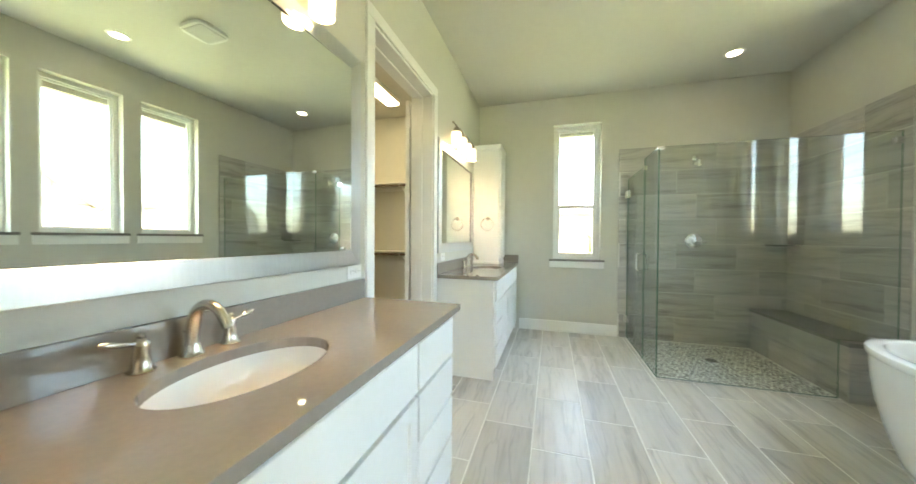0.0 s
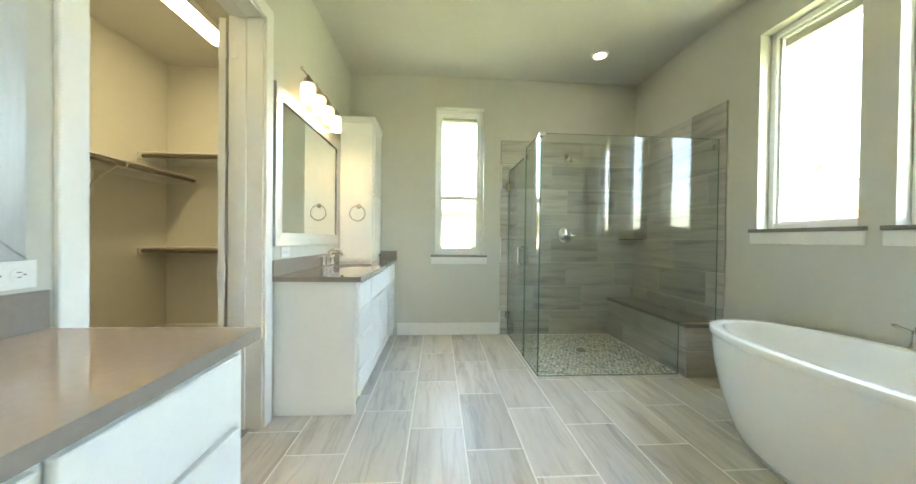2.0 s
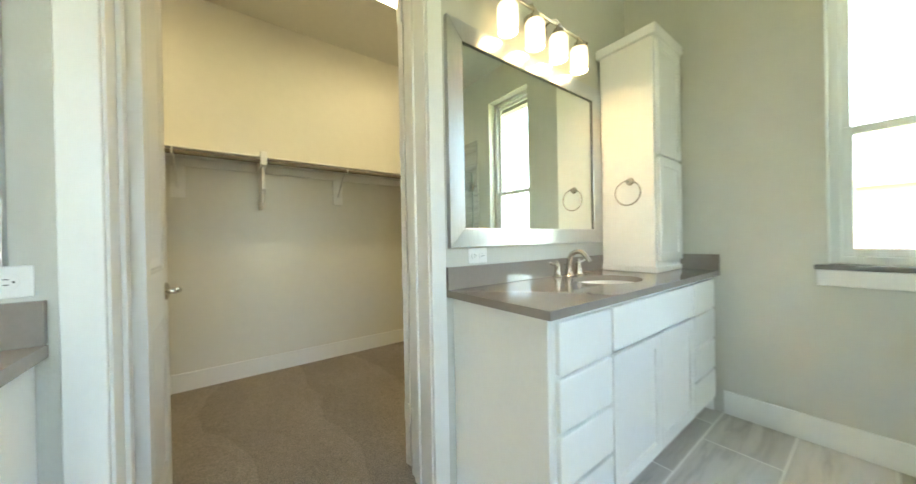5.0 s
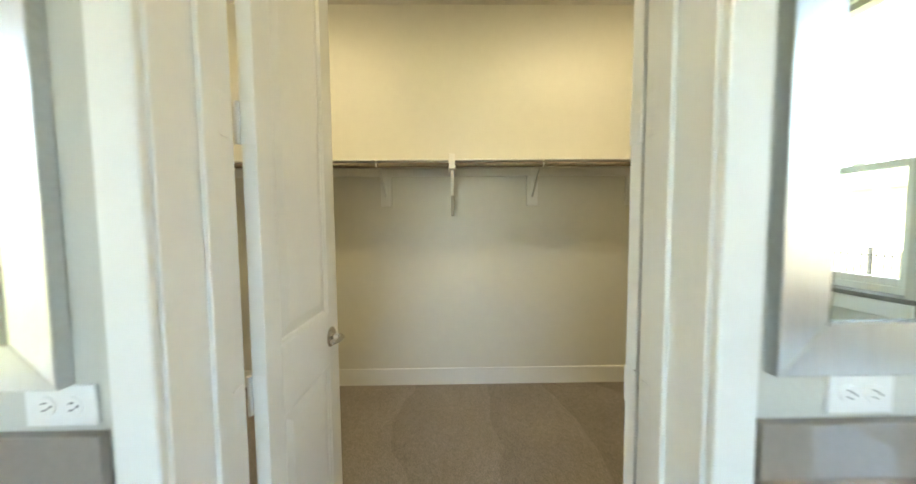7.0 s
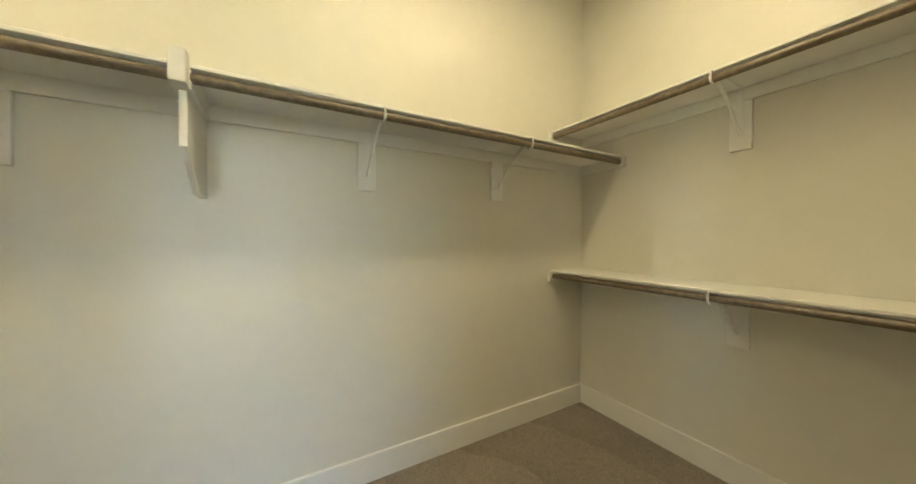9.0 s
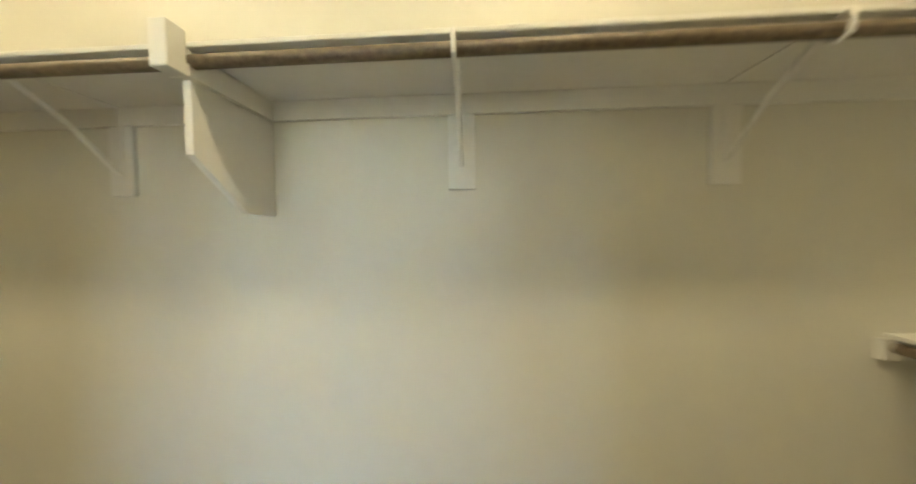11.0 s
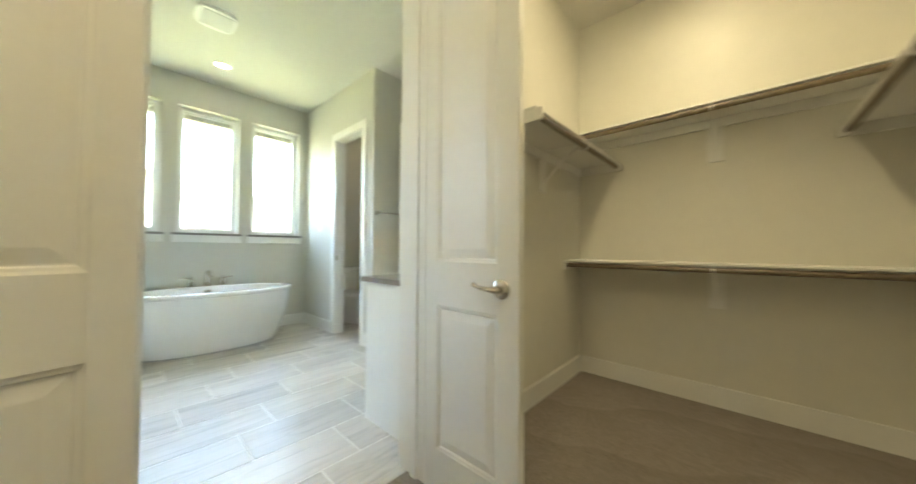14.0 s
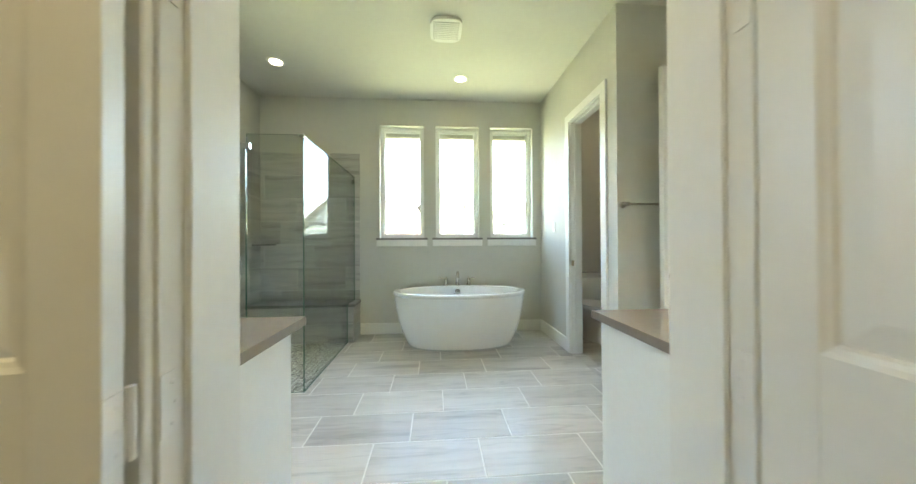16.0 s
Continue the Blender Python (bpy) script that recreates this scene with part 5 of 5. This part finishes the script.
def piece(name, parent, size, at, mat, axis):
    """A tile of the size given with eased edges; alike pieces share a mesh."""
    key = (mat.name, tuple(round(s, 4) for s in size))
    if key not in TILE:
        bm = bmesh.new()
        sx, sy, sz = [s / 2 for s in size]
        e = 0.0012
        def loop(u, d):
            q = [(-1, -1), (1, -1), (1, 1), (-1, 1)]
            if axis == "z":
                return [bm.verts.new((a * (sx - u), b * (sy - u), d)) for a, b in q]
            if axis == "y":
                return [bm.verts.new((a * (sx - u), -d, b * (sz - u))) for a, b in q]
            return [bm.verts.new((-d, a * (sy - u), b * (sz - u))) for a, b in q]
        t = {"x": sx, "y": sy, "z": sz}[axis]
        loops = [loop(0, -t), loop(0, t - e), loop(e, t)]
        for A, B in zip(loops, loops[1:]):
            for k in range(4):
                bm.faces.new((A[k], A[(k + 1) % 4], B[(k + 1) % 4], B[k]))
        bm.faces.new(loops[-1])
        bm.faces.new(loops[0][::-1])
        bmesh.ops.recalc_face_normals(bm, faces=bm.faces)
        me = bpy.data.meshes.new(name)
        bm.to_mesh(me)
        bm.free()
        me.materials.append(mat)
        TILE[key] = me
    ob = new(name, TILE[key])
    ob.parent = parent
    ob.location = at
    return ob


# floor tiles, long side along y, stepped by a third from row to row
PX, PY, G = 0.313, 0.605, 0.008
regions = [(0.0, XJ, YS, YT), (0.0, XE, YT, YN), (XJ + 0.12, XE, -0.9, YT - 0.12), (TD[0], TD[1], YT - 0.12, YT), (ED[0], ED[1], YS - 0.12, YS), (-0.06, 0.0, DO_S, DO_N), (-0.3, XJ, -1.5, YS - 0.12)]


def clip(a, b, lo, hi):
    a, b = max(a, lo), min(b, hi)
    return (a, b) if b - a > 0.012 else None


for rx0, rx1, ry0, ry1 in regions:
    for i in range(-4, 12):
        cx = clip(0.870 + PX * i + G / 2, 0.870 + PX * (i + 1) - G / 2, rx0, rx1)
        if not cx:
            continue
        for j in range(-9, 6):
            y = 3.268 - 0.205 * (i % 3) + PY * j
            cy = clip(y + G / 2, y + PY - G / 2, ry0, ry1)
            if not cy:
                continue
            cut = []
            if cy[1] > GY and cx[1] > GX:      # leave the shower pan free
                if cx[0] < GX - 0.012:
                    cut.append(((cx[0], GX - 0.012), cy))
                if cy[0] < GY - 0.012:
                    cut.append(((max(cx[0], GX - 0.012), cx[1]), (cy[0], GY - 0.012)))
            else:
                cut.append((cx, cy))
            for (a, b), (c, d) in cut:
                if b - a > 0.01 and d - c > 0.01:
                    piece("floor_tile", floor, (b - a, d - c, 0.008), ((a + b) / 2, (c + d) / 2, -0.004), FLOOR_TILE, "z")

# shower wall tiles in eight courses
backing_n = tagged(part("shower_backing_north", box((1.752, YN - 0.0118, 0), (XE - 0.0005, YN - 0.0003, 2.300)), SGROUT), "grey porcelain tiled shower end wall", "tiled wall", kind="structure")
backing_e = tagged(part("shower_backing_east", box((XE - 0.0118, 3.255, 0), (XE - 0.0003, YN - 0.0122, 2.300)), SGROUT), "grey porcelain tiled shower side wall", "tiled wall", kind="structure")
CH, CL = 2.300 / 8, 0.593
for r in range(8):
    z0, z1 = 2.300 - CH * (r + 1) + 0.002, 2.300 - CH * r - 0.002
    for k in range(-4, 4):
        x = 2.358 + (r - 4) * CL / 3 + CL * k
        c = clip(x + 0.002, x + CL - 0.002, 1.752, XE - 0.013)
        if c:
            piece("wall_tile", backing_n, (c[1] - c[0], 0.009, z1 - z0), ((c[0] + c[1]) / 2, YN - 0.0085, (z0 + z1) / 2), WALL_TILE_X, "y")
        y = 3.823 + (r - 4) * CL / 3 + CL * k
        c = clip(y + 0.002, y + CL - 0.002, 3.255, YN - 0.0135)
        if c:
            piece("wall_tile", backing_e, (0.009, c[1] - c[0], z1 - z0), (XE - 0.0085, (c[0] + c[1]) / 2, (z0 + z1) / 2), WALL_TILE_Y, "x")
off = BASE[bench]
for r, (z0, z1) in enumerate(((0.002, 0.215), (0.218, BZ - 0.033))):
    for k in range(-1, 4):
        y = GY - 0.06 - 0.30 * (1 - r) + CL * k
        c = clip(y + 0.002, y + CL - 0.002, GY - 0.06, YN - 0.0135)
        if c:
            piece("bench_tile", bench, (0.010, c[1] - c[0], z1 - z0), Vector((BX + 0.0065, (c[0] + c[1]) / 2, (z0 + z1) / 2)) - off, WALL_TILE_Y, "x")
    piece("bench_tile", bench, (XE - 0.013 - BX - 0.002, 0.010, z1 - z0), Vector(((XE - 0.013 + BX + 0.002) / 2, GY - 0.0655, (z0 + z1) / 2)) - off, WALL_TILE_X, "y")

# flat pebble mosaic of the shower pan
pan = tagged(part("shower_pan", box((GX - 0.01, GY - 0.01, -0.02), (XE - 0.012, YN - 0.012, -0.002)), PAN_GROUT), "flat pebble mosaic shower floor", "shower floor", kind="structure")
rng = random.Random(5)
vs, fs = [], []
step = 0.037
ny = int((YN - GY - 0.03) / step)
for j in range(ny):
    for i in range(int((BX - GX) / step)):
        px = GX + 0.03 + (i + 0.5 * (j % 2)) * step + rng.uniform(-0.007, 0.007)
        py = GY + 0.025 + j * step + rng.uniform(-0.007, 0.007)
        if px > BX - 0.012:
            continue
        a0, ra, rb = rng.uniform(0, 3.14), rng.uniform(0.016, 0.027), rng.uniform(0.012, 0.019)
        i0 = len(vs)
        n = 9
        for sc, z in ((1.0, -0.004), (0.93, 0.0), (0.7, 0.0012)):
            for k in range(n):
                a = k * math.tau / n
                w = 1 + 0.12 * math.sin(3 * a + a0 * 5)
                u, v = ra * sc * w * math.cos(a), rb * sc * w * math.sin(a)
                vs.append((px + u * math.cos(a0) - v * math.sin(a0), py + u * math.sin(a0) + v * math.cos(a0), z))
        for q in range(2):
            for k in range(n):
                fs.append((i0 + q * n + k, i0 + q * n + (k + 1) % n, i0 + (q + 1) * n + (k + 1) % n, i0 + (q + 1) * n + k))
        fs.append(tuple(i0 + 2 * n + k for k in range(n)))
PEB = bpy.data.materials.new("river_pebbles")
PEB.use_nodes = True
_nt = PEB.node_tree
_g = _nt.nodes.new("ShaderNodeNewGeometry")
_r = _nt.nodes.new("ShaderNodeValToRGB")
_e = _r.color_ramp.elements
_e[0].color, _e[1].color = (0.16, 0.16, 0.15, 1), (0.46, 0.445, 0.40, 1)
for pos, col in ((0.14, (0.27, 0.26, 0.235, 1)), (0.55, (0.40, 0.385, 0.345, 1))):
    _n = _e.new(pos)
    _n.color = col
_nt.links.new(_g.outputs["Random Per Island"], _r.inputs[0])
_nt.links.new(_r.outputs[0], _nt.nodes["Principled BSDF"].inputs["Base Color"])
_nt.nodes["Principled BSDF"].inputs["Roughness"].default_value = 0.4
me = bpy.data.meshes.new("pebbles")
me.from_pydata(vs, [], fs)
me.materials.append(PEB)
peb = new("pebbles", me)
peb.parent = pan
peb["kind"] = "stuff"
drain = thing("floor_drain", (2.5, 3.92, 0.002), "round metal shower floor drain", "drain")
part("grate", lathe([(0, 0.006), (0.045, 0.006), (0.05, 0.004), (0.052, -0.003)], pose(2.5, 3.92, 0.0), 28, cap=False), NICKEL, drain, smooth=True)

# brick reveals beside the windows
brick_mesh = {}


def reveal(parent, axis, edge, s, z0, z1, at):
    z, k = z0, 0
    while z + 0.066 < z1:
        size = (0.088, 0.006, 0.062) if axis == "x" else (0.006, 0.088, 0.062)
        if size not in brick_mesh:
            b = box([-v / 2 for v in size], [v / 2 for v in size], 0.002)
            bmm = bpy.data.meshes.new("brick")
            b.to_mesh(bmm)
            b.free()
            bmm.materials.append(BRICK)
            brick_mesh[size] = bmm
        ob = new("brick", brick_mesh[size])
        ob.parent = parent
        o = 0.0025 * (k % 2)
        ob.location = (at + o, edge + s * 0.004, z + 0.033) if axis == "x" else (edge + s * 0.004, at + o, z + 0.033)
        z += 0.073
        k += 1


be, bn = bpy.data.objects["wall_brick_east"], bpy.data.objects["wall_brick_north"]
for l, h in E_WIN:
    for edge, s in ((l + 0.012, 1), (h - 0.012, -1)):
        reveal(be, "x", edge, s, E_Z[0], E_Z[1] - 0.11, XE + 0.203)
for edge, s in ((N_WIN[0] + 0.012, 1), (N_WIN[1] - 0.012, -1)):
    reveal(bn, "y", edge, s, N_Z[0], N_Z[1] - 0.11, YN + 0.203)
